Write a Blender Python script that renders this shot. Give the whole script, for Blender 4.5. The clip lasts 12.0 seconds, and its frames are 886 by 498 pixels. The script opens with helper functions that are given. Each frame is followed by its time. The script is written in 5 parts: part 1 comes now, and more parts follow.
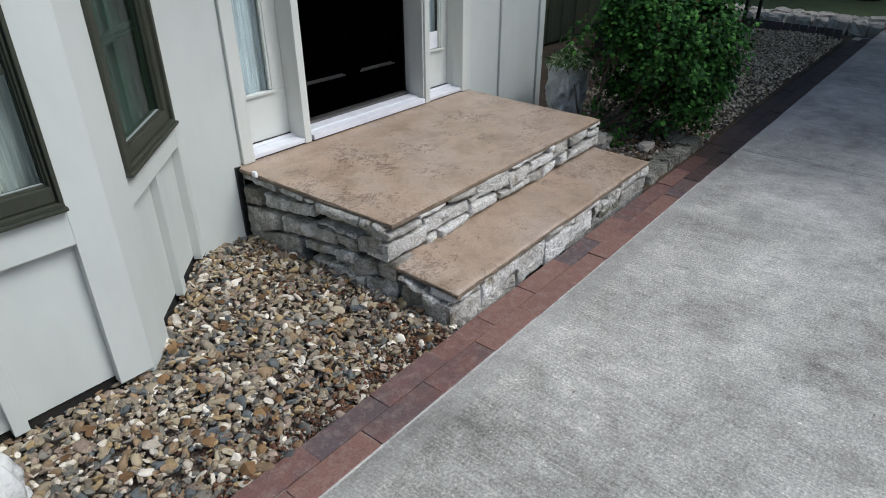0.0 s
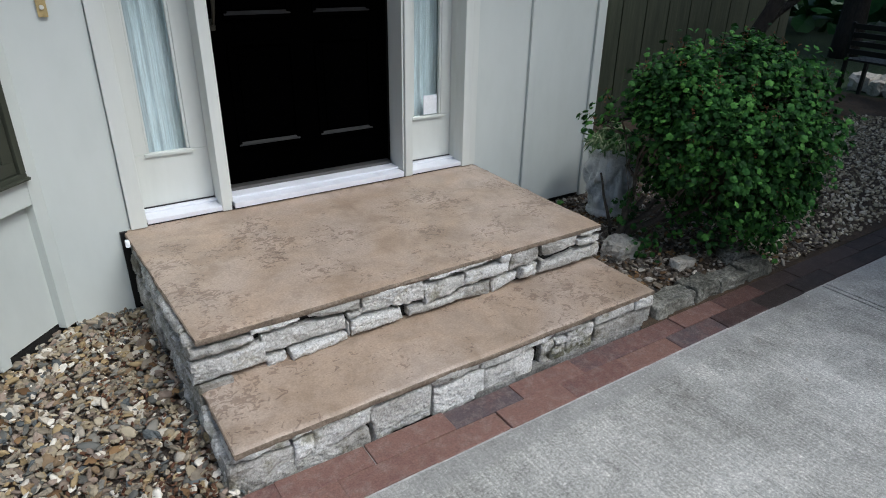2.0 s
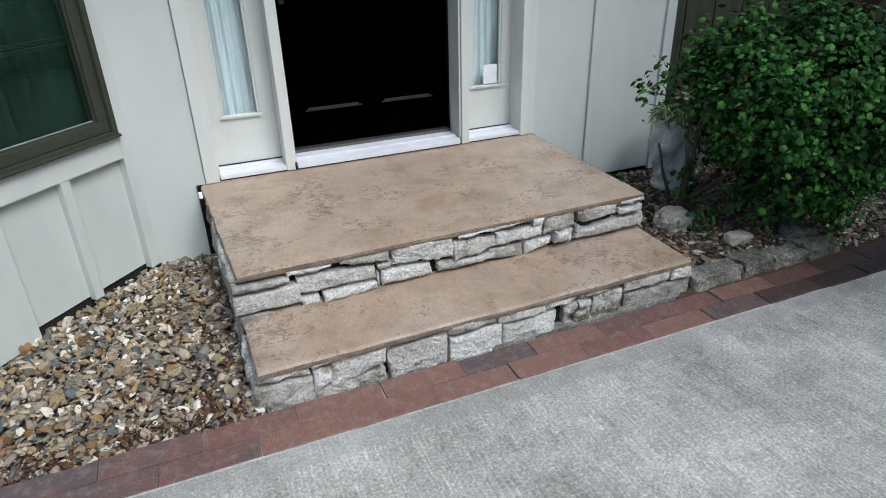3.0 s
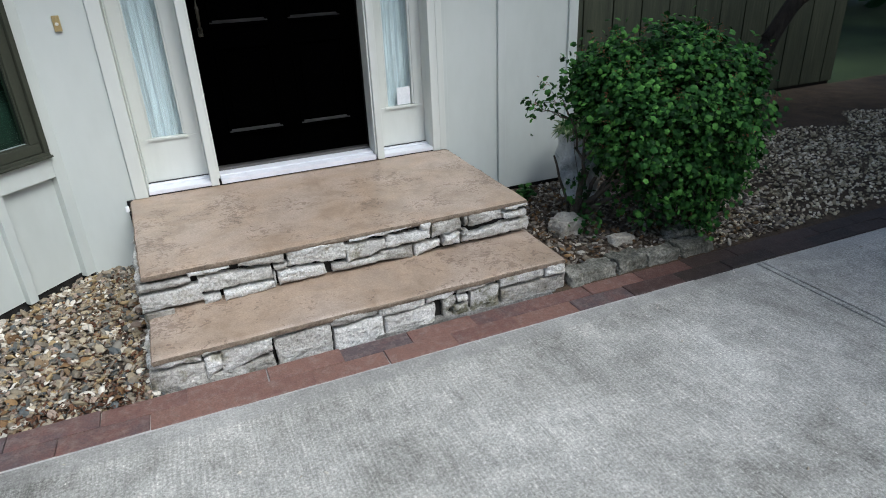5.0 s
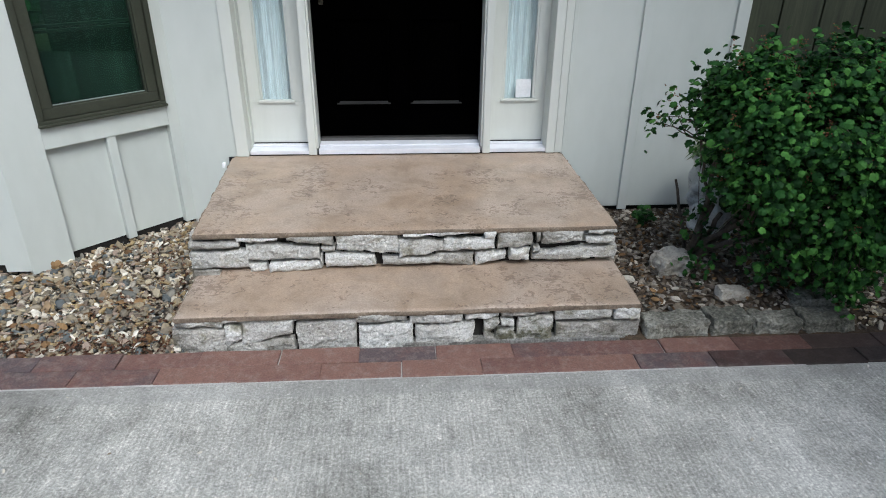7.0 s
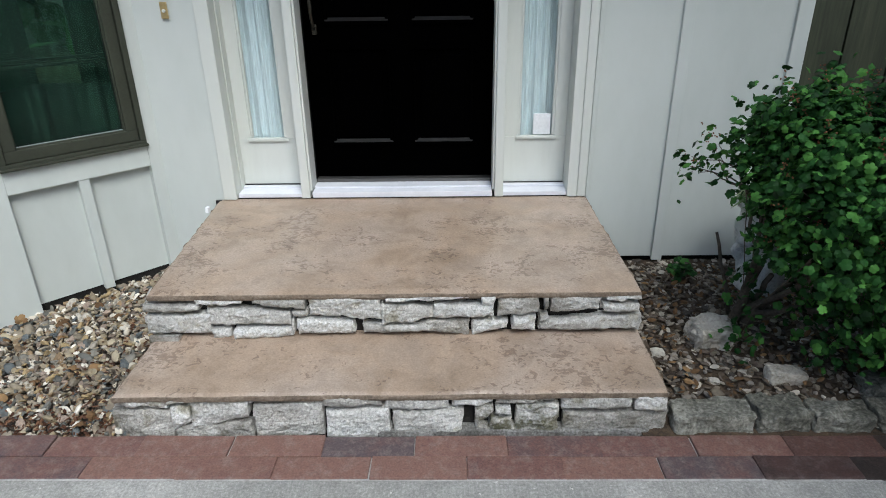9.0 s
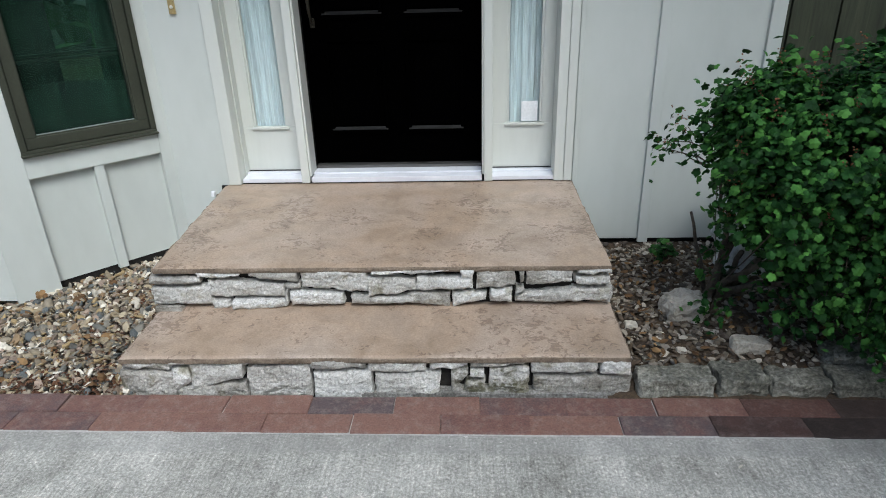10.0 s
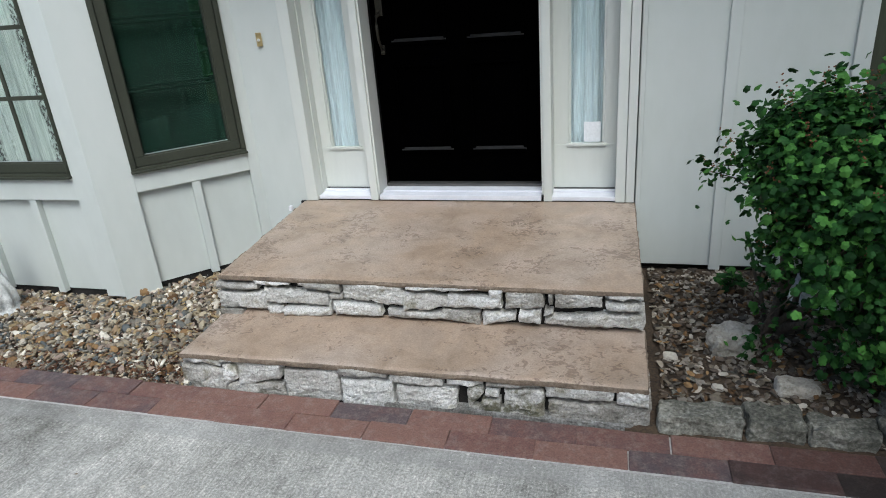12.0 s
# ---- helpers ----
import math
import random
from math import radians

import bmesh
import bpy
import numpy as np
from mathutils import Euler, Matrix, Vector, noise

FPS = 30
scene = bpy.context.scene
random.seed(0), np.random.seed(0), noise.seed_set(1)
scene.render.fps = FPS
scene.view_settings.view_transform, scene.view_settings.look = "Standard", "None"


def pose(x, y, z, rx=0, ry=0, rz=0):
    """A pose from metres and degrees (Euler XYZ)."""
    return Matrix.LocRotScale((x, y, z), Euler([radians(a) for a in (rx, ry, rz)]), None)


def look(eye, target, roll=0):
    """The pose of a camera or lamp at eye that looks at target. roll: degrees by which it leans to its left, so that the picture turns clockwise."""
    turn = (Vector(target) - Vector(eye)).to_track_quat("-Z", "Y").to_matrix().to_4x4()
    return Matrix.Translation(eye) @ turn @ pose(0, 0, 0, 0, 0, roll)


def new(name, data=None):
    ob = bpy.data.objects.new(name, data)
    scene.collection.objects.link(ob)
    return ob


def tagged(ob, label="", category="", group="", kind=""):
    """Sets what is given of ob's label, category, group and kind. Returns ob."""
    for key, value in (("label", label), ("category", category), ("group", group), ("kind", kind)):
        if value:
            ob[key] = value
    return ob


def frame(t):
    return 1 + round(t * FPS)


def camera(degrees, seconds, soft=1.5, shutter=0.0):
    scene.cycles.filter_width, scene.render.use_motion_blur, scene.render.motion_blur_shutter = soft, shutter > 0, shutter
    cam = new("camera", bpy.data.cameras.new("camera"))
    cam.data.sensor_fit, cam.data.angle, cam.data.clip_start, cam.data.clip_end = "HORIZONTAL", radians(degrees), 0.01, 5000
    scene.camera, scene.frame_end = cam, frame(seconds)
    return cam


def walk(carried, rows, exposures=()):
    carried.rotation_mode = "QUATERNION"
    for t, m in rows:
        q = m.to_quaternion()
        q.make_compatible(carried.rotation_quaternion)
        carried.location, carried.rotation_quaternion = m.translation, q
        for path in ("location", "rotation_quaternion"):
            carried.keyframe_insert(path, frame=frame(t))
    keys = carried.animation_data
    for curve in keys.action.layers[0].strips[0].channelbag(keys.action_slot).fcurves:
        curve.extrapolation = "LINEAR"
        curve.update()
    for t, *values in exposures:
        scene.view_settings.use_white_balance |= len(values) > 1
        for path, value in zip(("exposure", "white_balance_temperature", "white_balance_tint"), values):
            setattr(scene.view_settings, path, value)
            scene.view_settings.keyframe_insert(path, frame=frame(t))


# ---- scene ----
cam = camera(70.2, 12.0, 1.0)
PATH = [
    (0, (-1.646, -2.744, 1.56), (-0.295, -1.63, 0.594), -0.2),
    (0.5, (-1.282, -2.728, 1.566), (0.074, -1.6, 0.622), -1.5),
    (1, (-0.893, -2.879, 1.562), (0.33, -1.579, 0.659), 2.7),
    (1.5, (-0.548, -2.902, 1.543), (0.533, -1.475, 0.652), 2.6),
    (2, (-0.235, -2.967, 1.541), (0.77, -1.464, 0.686), 1.0),
    (2.5, (-0.018, -3.118, 1.513), (0.703, -1.468, 0.643), 2.3),
    (3, (-0.007, -3.278, 1.519), (0.67, -1.631, 0.61), -1.5),
    (3.5, (-0.031, -3.45, 1.549), (0.708, -1.835, 0.629), -1.8),
    (3.7, (-0.012, -3.524, 1.583), (0.768, -1.893, 0.727), -2.6),
    (5.3, (0.472, -3.791, 1.548), (1.095, -2.086, 0.709), -2.0),
    (5.5, (0.559, -3.733, 1.54), (1.097, -1.983, 0.736), -0.2),
    (6, (0.755, -3.7, 1.551), (1.225, -1.918, 0.772), 0.2),
    (6.5, (0.932, -3.741, 1.534), (1.078, -1.937, 0.682), -0.6),
    (7, (0.971, -3.625, 1.525), (1.103, -1.834, 0.644), 0.6),
    (7.2, (0.962, -3.538, 1.538), (1.115, -1.743, 0.668), -0.3),
    (8.8, (1.203, -3.189, 1.494), (1.2, -1.368, 0.667), -1.0),
    (9, (1.235, -3.185, 1.5), (1.208, -1.36, 0.682), -0.8),
    (9.5, (1.311, -3.234, 1.508), (1.229, -1.406, 0.702), -2.6),
    (10, (1.402, -3.37, 1.484), (1.305, -1.55, 0.662), -1.7),
    (10.5, (1.547, -3.406, 1.53), (1.254, -1.577, 0.777), -2.5),
    (11, (1.748, -3.378, 1.521), (1.288, -1.589, 0.754), -1.8),
    (11.5, (1.832, -3.36, 1.514), (1.378, -1.581, 0.721), -3.8),
    (12, (1.845, -3.363, 1.509), (1.321, -1.588, 0.75), -4.7),
]
walk(cam, [(t, look(eye, target, roll)) for t, eye, target, roll in PATH], [(0.0, 0.4, 5980, 7), (1.0, 0.34, 5940, 6), (1.5, 0.35, 5920, 6), (2.5, 0.47, 5890, 6), (3.5, 0.54, 5890, 5), (6.0, 0.55, 5900, 5), (9.5, 0.52, 5910, 4), (12.0, 0.5, 5910, 4)])

# ---- world and light ----
SUN_EL, SUN_AZ = 53.0, 158.0
world = bpy.data.worlds.new("sky_world")
scene.world = world
world.use_nodes = True
wn = world.node_tree.nodes
sky = wn.new("ShaderNodeTexSky")
sky.sky_type = "NISHITA"
sky.sun_disc = False
sky.sun_elevation = radians(SUN_EL)
sky.sun_rotation = radians(SUN_AZ)
sky.air_density = 1.0
sky.dust_density = 3.0
wn["Background"].inputs["Strength"].default_value = 0.13
world.node_tree.links.new(sky.outputs[0], wn["Background"].inputs["Color"])
sun_data = bpy.data.lights.new("sun", "SUN")
sun_data.energy = 1.5
sun_data.angle = radians(30)
sun_data.color = (1.0, 0.98, 0.95)
sun = new("sun", sun_data)
sun.matrix_world = look((3.2, -6.5, 8.2), (0.9, -0.8, 0.0))

# ---- materials ----


def nodes_of(name):
    m = bpy.data.materials.new(name)
    m.use_nodes = True
    t = m.node_tree
    return m, t, t.nodes, t.links, t.nodes["Principled BSDF"]


def noise_node(t, vec, scale, detail=5.0, rough=0.6, distort=0.0):
    n = t.nodes.new("ShaderNodeTexNoise")
    n.inputs["Scale"].default_value = scale
    n.inputs["Detail"].default_value = detail
    n.inputs["Roughness"].default_value = rough
    n.inputs["Distortion"].default_value = distort
    t.links.new(vec, n.inputs["Vector"])
    return n.outputs["Fac"]


def math_node(t, op, a, b=None, c=None):
    n = t.nodes.new("ShaderNodeMath")
    n.operation = op
    for i, v in enumerate((a, b, c)):
        if v is None:
            continue
        if isinstance(v, (int, float)):
            n.inputs[i].default_value = v
        else:
            t.links.new(v, n.inputs[i])
    return n.outputs[0]


def ramp_node(t, fac, stops, constant=False):
    n = t.nodes.new("ShaderNodeValToRGB")
    r = n.color_ramp
    r.interpolation = "CONSTANT" if constant else "LINEAR"
    while len(r.elements) < len(stops):
        r.elements.new(0.5)
    for e, (p, c) in zip(r.elements, stops):
        e.position = p
        e.color = (*c, 1.0) if len(c) == 3 else c
    t.links.new(fac, n.inputs[0])
    return n.outputs["Color"]


def mix_node(t, fac, a, b, blend="MIX"):
    n = t.nodes.new("ShaderNodeMix")
    n.data_type, n.blend_type = "RGBA", blend
    for sock, v in ((n.inputs["Factor"], fac), (n.inputs[6], a), (n.inputs[7], b)):
        if isinstance(v, (int, float)):
            sock.default_value = v
        elif isinstance(v, tuple):
            sock.default_value = (*v, 1.0)
        else:
            t.links.new(v, sock)
    return n.outputs[2]


def place_vec(t, scale=(1, 1, 1)):
    g = t.nodes.new("ShaderNodeNewGeometry")
    m = t.nodes.new("ShaderNodeMapping")
    m.inputs["Scale"].default_value = scale
    t.links.new(g.outputs["Position"], m.inputs["Vector"])
    return m.outputs["Vector"]


def random_of(t, kind):
    if kind == "object":
        return t.nodes.new("ShaderNodeObjectInfo").outputs["Random"]
    return t.nodes.new("ShaderNodeNewGeometry").outputs["Random Per Island"]


def bump_node(t, p, height, strength, dist=0.01):
    b = t.nodes.new("ShaderNodeBump")
    b.inputs["Strength"].default_value = strength
    b.inputs["Distance"].default_value = dist
    t.links.new(height, b.inputs["Height"])
    t.links.new(b.outputs[0], p.inputs["Normal"])


def surface(name, stops, big=3.0, fine=60.0, weight=0.5, rough=0.7, bump=0.3, dist=0.005, scale=(1, 1, 1),
            rand="", rand_amount=0.5, spec=0.5, metal=0.0, distort=0.0):
    """A material with broad stains, fine grain and relief; rand varies it piece by piece."""
    m, t, n, l, p = nodes_of(name)
    v = place_vec(t, scale)
    a = noise_node(t, v, big, 4.0, 0.6, distort)
    b = noise_node(t, v, fine, 6.0, 0.65)
    f = math_node(t, "ADD", math_node(t, "MULTIPLY", a, 1 - weight), math_node(t, "MULTIPLY", b, weight))
    f = math_node(t, "MULTIPLY_ADD", math_node(t, "SUBTRACT", f, 0.5), 2.2, 0.5)
    if rand:
        r = math_node(t, "SUBTRACT", random_of(t, rand), 0.5)
        f = math_node(t, "ADD", f, math_node(t, "MULTIPLY", r, rand_amount))
    l.new(ramp_node(t, f, stops), p.inputs["Base Color"])
    p.inputs["Roughness"].default_value = rough
    p.inputs["Specular IOR Level"].default_value = spec
    p.inputs["Metallic"].default_value = metal
    bump_node(t, p, b, bump, dist)
    return m


def pebble_material(name, palette, rand="island", rough=0.55):
    m, t, n, l, p = nodes_of(name)
    v = place_vec(t)
    r = random_of(t, rand)
    k = len(palette)
    base = ramp_node(t, r, [(i / k, c) for i, c in enumerate(palette)], True)
    r2 = math_node(t, "FRACT", math_node(t, "MULTIPLY", r, 37.7))
    grain = noise_node(t, v, 55.0, 6.0, 0.7)
    f = math_node(t, "ADD", math_node(t, "MULTIPLY", r2, 0.7), math_node(t, "MULTIPLY", grain, 0.9))
    shade = ramp_node(t, f, [(0.2, (0.45, 0.43, 0.42)), (1.2 / 1.6, (1.15, 1.12, 1.08)), (1.0, (1.35, 1.33, 1.3))])
    l.new(mix_node(t, 1.0, base, shade, "MULTIPLY"), p.inputs["Base Color"])
    p.inputs["Roughness"].default_value = rough
    bump_node(t, p, grain, 0.35, 0.004)
    return m


def concrete_material():
    m, t, n, l, p = nodes_of("driveway_concrete")
    v = place_vec(t)
    vb = place_vec(t, (1.0, 0.045, 1.0))
    big = noise_node(t, v, 1.1, 5.0, 0.65, 0.5)
    mid = noise_node(t, v, 10.0, 7.0, 0.8)
    broom = noise_node(t, vb, 120.0, 4.0, 0.7)
    grit = noise_node(t, v, 95.0, 6.0, 0.85)
    fine = math_node(t, "ADD", math_node(t, "MULTIPLY", broom, 0.3), math_node(t, "MULTIPLY", grit, 0.7))
    f = math_node(t, "ADD", math_node(t, "MULTIPLY", big, 0.62), math_node(t, "MULTIPLY", mid, 0.38))
    f = math_node(t, "ADD", f, math_node(t, "MULTIPLY", math_node(t, "SUBTRACT", fine, 0.47), 0.55))
    col = ramp_node(t, f, [(0.34, (0.14, 0.135, 0.122)), (0.45, (0.275, 0.268, 0.25)), (0.55, (0.37, 0.361, 0.338)), (0.7, (0.53, 0.518, 0.488))])
    speck = ramp_node(t, grit, [(0.36, (0.62, 0.61, 0.595)), (0.45, (0.9, 0.895, 0.88)), (0.54, (1.12, 1.12, 1.1)), (0.64, (1.62, 1.61, 1.585))])
    col = mix_node(t, 1.0, col, speck, "MULTIPLY")
    streak = ramp_node(t, broom, [(0.34, (0.9, 0.895, 0.885)), (0.47, (0.98, 0.98, 0.975)), (0.54, (1.03, 1.03, 1.025)), (0.66, (1.15, 1.148, 1.14))])
    col = mix_node(t, 1.0, col, streak, "MULTIPLY")
    stain = noise_node(t, v, 3.4, 10.0, 0.82, 0.3)
    col = mix_node(t, 1.0, col, ramp_node(t, stain, [(0.34, (0.64, 0.635, 0.61)), (0.43, (0.92, 0.915, 0.9)), (0.53, (1.1, 1.1, 1.09)), (0.64, (1.25, 1.25, 1.24))]), "MULTIPLY")
    # smooth trowelled margin along the bricks
    sep = n.new("ShaderNodeSeparateXYZ")
    l.new(v, sep.inputs[0])
    rim = math_node(t, "ADD", sep.outputs[1], math_node(t, "MULTIPLY", math_node(t, "SUBTRACT", mid, 0.5), 0.03))
    rim = ramp_node(t, math_node(t, "ADD", rim, 2.24), [(0.49, (0, 0, 0)), (0.505, (1, 1, 1))])
    even = ramp_node(t, math_node(t, "MULTIPLY_ADD", grit, 0.35, math_node(t, "MULTIPLY", big, 0.65)), [(0.36, (0.2, 0.194, 0.178)), (0.5, (0.295, 0.288, 0.27)), (0.64, (0.45, 0.44, 0.415))])
    col = mix_node(t, math_node(t, "MULTIPLY", rim, 0.48), col, even)
    spots = noise_node(t, v, 14.0, 3.0, 0.5)
    dark = ramp_node(t, spots, [(0.2, (0.5, 0.49, 0.47)), (0.29, (1, 1, 1))])
    col = mix_node(t, 1.0, col, dark, "MULTIPLY")
    chips = noise_node(t, v, 42.0, 2.0, 0.5)
    lite = ramp_node(t, chips, [(0.715, (0, 0, 0)), (0.745, (1, 1, 1))])
    col = mix_node(t, lite, col, (0.62, 0.6, 0.56))
    l.new(col, p.inputs["Base Color"])
    p.inputs["Roughness"].default_value = 0.85
    h = math_node(t, "ADD", math_node(t, "MULTIPLY", fine, 0.7), math_node(t, "MULTIPLY", mid, 0.3))
    bump_node(t, p, h, 0.7, 0.005)
    return m


def stamped_material():
    """Tan stained concrete with pressed, darker stone-skin marks under a sealer."""
    m, t, n, l, p = nodes_of("stamped_tan_concrete")
    v = place_vec(t)
    vs = place_vec(t, (0.9, 1.1, 1.0))
    big = noise_node(t, v, 1.7, 4.0, 0.6, 0.3)
    fine = noise_node(t, v, 130.0, 4.0, 0.6)
    base = ramp_node(t, big, [(0.3, (0.27, 0.215, 0.172)), (0.42, (0.33, 0.257, 0.197)), (0.5, (0.36, 0.272, 0.2)), (0.58, (0.385, 0.305, 0.24)), (0.7, (0.395, 0.325, 0.27))])
    marks = noise_node(t, vs, 33.0, 2.0, 0.5, 1.5)
    patch = noise_node(t, v, 3.3, 3.0, 0.6)
    gate = math_node(t, "MULTIPLY_ADD", math_node(t, "SUBTRACT", patch, 0.52), 1.1, marks)
    press = ramp_node(t, gate, [(0.6, (0, 0, 0)), (0.625, (1, 1, 1)), (0.9, (1, 1, 1))])
    col = mix_node(t, math_node(t, "MULTIPLY", press, 0.56), base, (0.15, 0.1, 0.07))
    blot = noise_node(t, v, 5.5, 6.0, 0.7, 0.4)
    col = mix_node(t, 1.0, col, ramp_node(t, blot, [(0.34, (0.78, 0.76, 0.73)), (0.5, (1.0, 1.0, 1.0)), (0.66, (1.13, 1.13, 1.13))]), "MULTIPLY")
    tone = ramp_node(t, fine, [(0.3, (0.8, 0.8, 0.8)), (0.7, (1.16, 1.16, 1.16))])
    col = mix_node(t, 1.0, col, tone, "MULTIPLY")
    col = mix_node(t, 1.0, col, (1.09, 1.08, 1.07), "MULTIPLY")
    l.new(col, p.inputs["Base Color"])
    rr = ramp_node(t, big, [(0.3, (0.27, 0.27, 0.27)), (0.7, (0.42, 0.42, 0.42))])
    l.new(rr, p.inputs["Roughness"])
    h = math_node(t, "SUBTRACT", math_node(t, "MULTIPLY", fine, 0.12), math_node(t, "MULTIPLY", press, 1.0))
    bump_node(t, p, h, 0.4, 0.004)
    return m


def limestone_material(name="split_limestone", moss_shade=0.0):
    m, t, n, l, p = nodes_of(name)
    v = place_vec(t)
    vs = place_vec(t, (1.0, 1.0, 1.5))
    big = noise_node(t, v, 5.0, 4.0, 0.6)
    layer = noise_node(t, vs, 24.0, 6.0, 0.75)
    fine = noise_node(t, v, 110.0, 5.0, 0.75)
    r = random_of(t, "object")
    f = math_node(t, "ADD", math_node(t, "MULTIPLY", big, 0.45), math_node(t, "MULTIPLY", layer, 0.4))
    f = math_node(t, "ADD", f, math_node(t, "MULTIPLY", math_node(t, "SUBTRACT", r, 0.45), 0.26))
    col = ramp_node(t, f, [(0.26, (0.3, 0.28, 0.245)), (0.37, (0.52, 0.5, 0.465)), (0.46, (0.68, 0.665, 0.635)), (0.6, (0.88, 0.87, 0.845))])
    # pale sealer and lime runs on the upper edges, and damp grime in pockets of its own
    grime = noise_node(t, v, 9.0, 4.0, 0.7)
    gm = ramp_node(t, grime, [(0.28, (0.42, 0.4, 0.32)), (0.36, (0.72, 0.7, 0.62)), (0.45, (1, 1, 1))])
    col = mix_node(t, 1.0, col, gm, "MULTIPLY")
    line = math_node(t, "ABSOLUTE", math_node(t, "SUBTRACT", noise_node(t, vs, 15.0, 3.0, 0.6, 0.6), 0.5))
    crack = ramp_node(t, line, [(0.0, (0.84, 0.83, 0.81)), (0.01, (0.95, 0.95, 0.94)), (0.02, (1, 1, 1))])
    col = mix_node(t, 1.0, col, crack, "MULTIPLY")
    pit = ramp_node(t, fine, [(0.32, (0.42, 0.41, 0.385)), (0.44, (0.88, 0.88, 0.865)), (0.55, (1.06, 1.06, 1.06)), (0.68, (1.35, 1.35, 1.35))])
    col = mix_node(t, 1.0, col, pit, "MULTIPLY")
    # olive patches serve as moss and, on the side stones, as stain and shade
    if moss_shade:
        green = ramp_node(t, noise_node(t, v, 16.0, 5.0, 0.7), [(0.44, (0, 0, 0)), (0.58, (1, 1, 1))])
        col = mix_node(t, math_node(t, "MULTIPLY", green, moss_shade), col, (0.09, 0.085, 0.028))
    l.new(col, p.inputs["Base Color"])
    p.inputs["Roughness"].default_value = 0.9
    h = math_node(t, "ADD", math_node(t, "MULTIPLY", layer, 0.8), math_node(t, "MULTIPLY", fine, 0.4))
    bump_node(t, p, h, 1.0, 0.02)
    return m


def brick_material(name, a, b, c, dust):
    m, t, n, l, p = nodes_of(name)
    v = place_vec(t)
    r = random_of(t, "object")
    big = noise_node(t, v, 9.0, 5.0, 0.7)
    fine = noise_node(t, v, 150.0, 5.0, 0.7)
    f = math_node(t, "ADD", math_node(t, "MULTIPLY", big, 0.6), math_node(t, "MULTIPLY", r, 0.46))
    col = ramp_node(t, f, [(0.28, a), (0.5, b), (0.72, c)])
    wear = ramp_node(t, noise_node(t, v, 22.0, 6.0, 0.75), [(0.48, (0, 0, 0)), (0.72, (1, 1, 1))])
    col = mix_node(t, math_node(t, "MULTIPLY", wear, dust), col, (0.33, 0.27, 0.24))
    tone = ramp_node(t, fine, [(0.3, (0.6, 0.6, 0.6)), (0.7, (1.25, 1.25, 1.25))])
    l.new(mix_node(t, 1.0, col, tone, "MULTIPLY"), p.inputs["Base Color"])
    p.inputs["Roughness"].default_value = 0.62
    bump_node(t, p, fine, 0.45, 0.004)
    return m


def glass_material(name, ior, tint=(0.93, 0.97, 0.95)):
    m, t, n, l, p = nodes_of(name)
    p.inputs["Base Color"].default_value = (*tint, 1)
    p.inputs["Transmission Weight"].default_value = 1.0
    p.inputs["Roughness"].default_value = 0.0
    p.inputs["IOR"].default_value = ior
    return m


def curtain_material(name, col, clear, lace, pleats=210.0, low=0.68):
    m, t, n, l, p = nodes_of(name)
    v = place_vec(t, (1.0, 1.0, 0.03))
    # upright stripes put the shade of the folds into the cloth's colour
    fold_shade = noise_node(t, v, pleats, 3.0, 0.6)
    tone = ramp_node(t, fold_shade, [(0.35, tuple(low * x for x in col)), (0.65, col)])
    l.new(tone, p.inputs["Base Color"])
    p.inputs["Roughness"].default_value = 0.9
    tr = n.new("ShaderNodeBsdfTransparent")
    mx = n.new("ShaderNodeMixShader")
    if lace:
        v2 = place_vec(t, (1.0, 1.0, 0.55))
        band = noise_node(t, place_vec(t, (1.0, 1.0, 0.0)), 9.0, 1.0, 0.4)
        dots = noise_node(t, v2, 75.0, 2.0, 0.5)
        f = math_node(t, "MULTIPLY", ramp_node(t, band, [(0.5, (0, 0, 0)), (0.58, (1, 1, 1))]), ramp_node(t, dots, [(0.45, (0, 0, 0)), (0.55, (1, 1, 1))]))
        f = math_node(t, "MULTIPLY_ADD", f, 0.6, clear)
        l.new(f, mx.inputs[0])
    else:
        mx.inputs[0].default_value = clear
    l.new(p.outputs[0], mx.inputs[1])
    l.new(tr.outputs[0], mx.inputs[2])
    l.new(mx.outputs[0], n["Material Output"].inputs["Surface"])
    return m


def leaf_material(name, dark, mid, light, rand="island", rough=0.5):
    m, t, n, l, p = nodes_of(name)
    r = random_of(t, rand)
    g = noise_node(t, place_vec(t), 14.0, 3.0, 0.6)
    f = math_node(t, "ADD", math_node(t, "MULTIPLY", r, 0.6), math_node(t, "MULTIPLY", g, 0.5))
    l.new(ramp_node(t, f, [(0.2, dark), (0.55, mid), (0.9, light)]), p.inputs["Base Color"])
    p.inputs["Roughness"].default_value = rough
    p.inputs["Specular IOR Level"].default_value = 0.14
    return m


def flat(name, col, rough=0.5, metal=0.0, spec=0.5):
    return surface(name, [(0.2, tuple(0.85 * c for c in col)), (0.8, tuple(min(1, 1.1 * c) for c in col))],
                   5.0, 90.0, 0.5, rough, 0.12, 0.002, spec=spec, metal=metal)


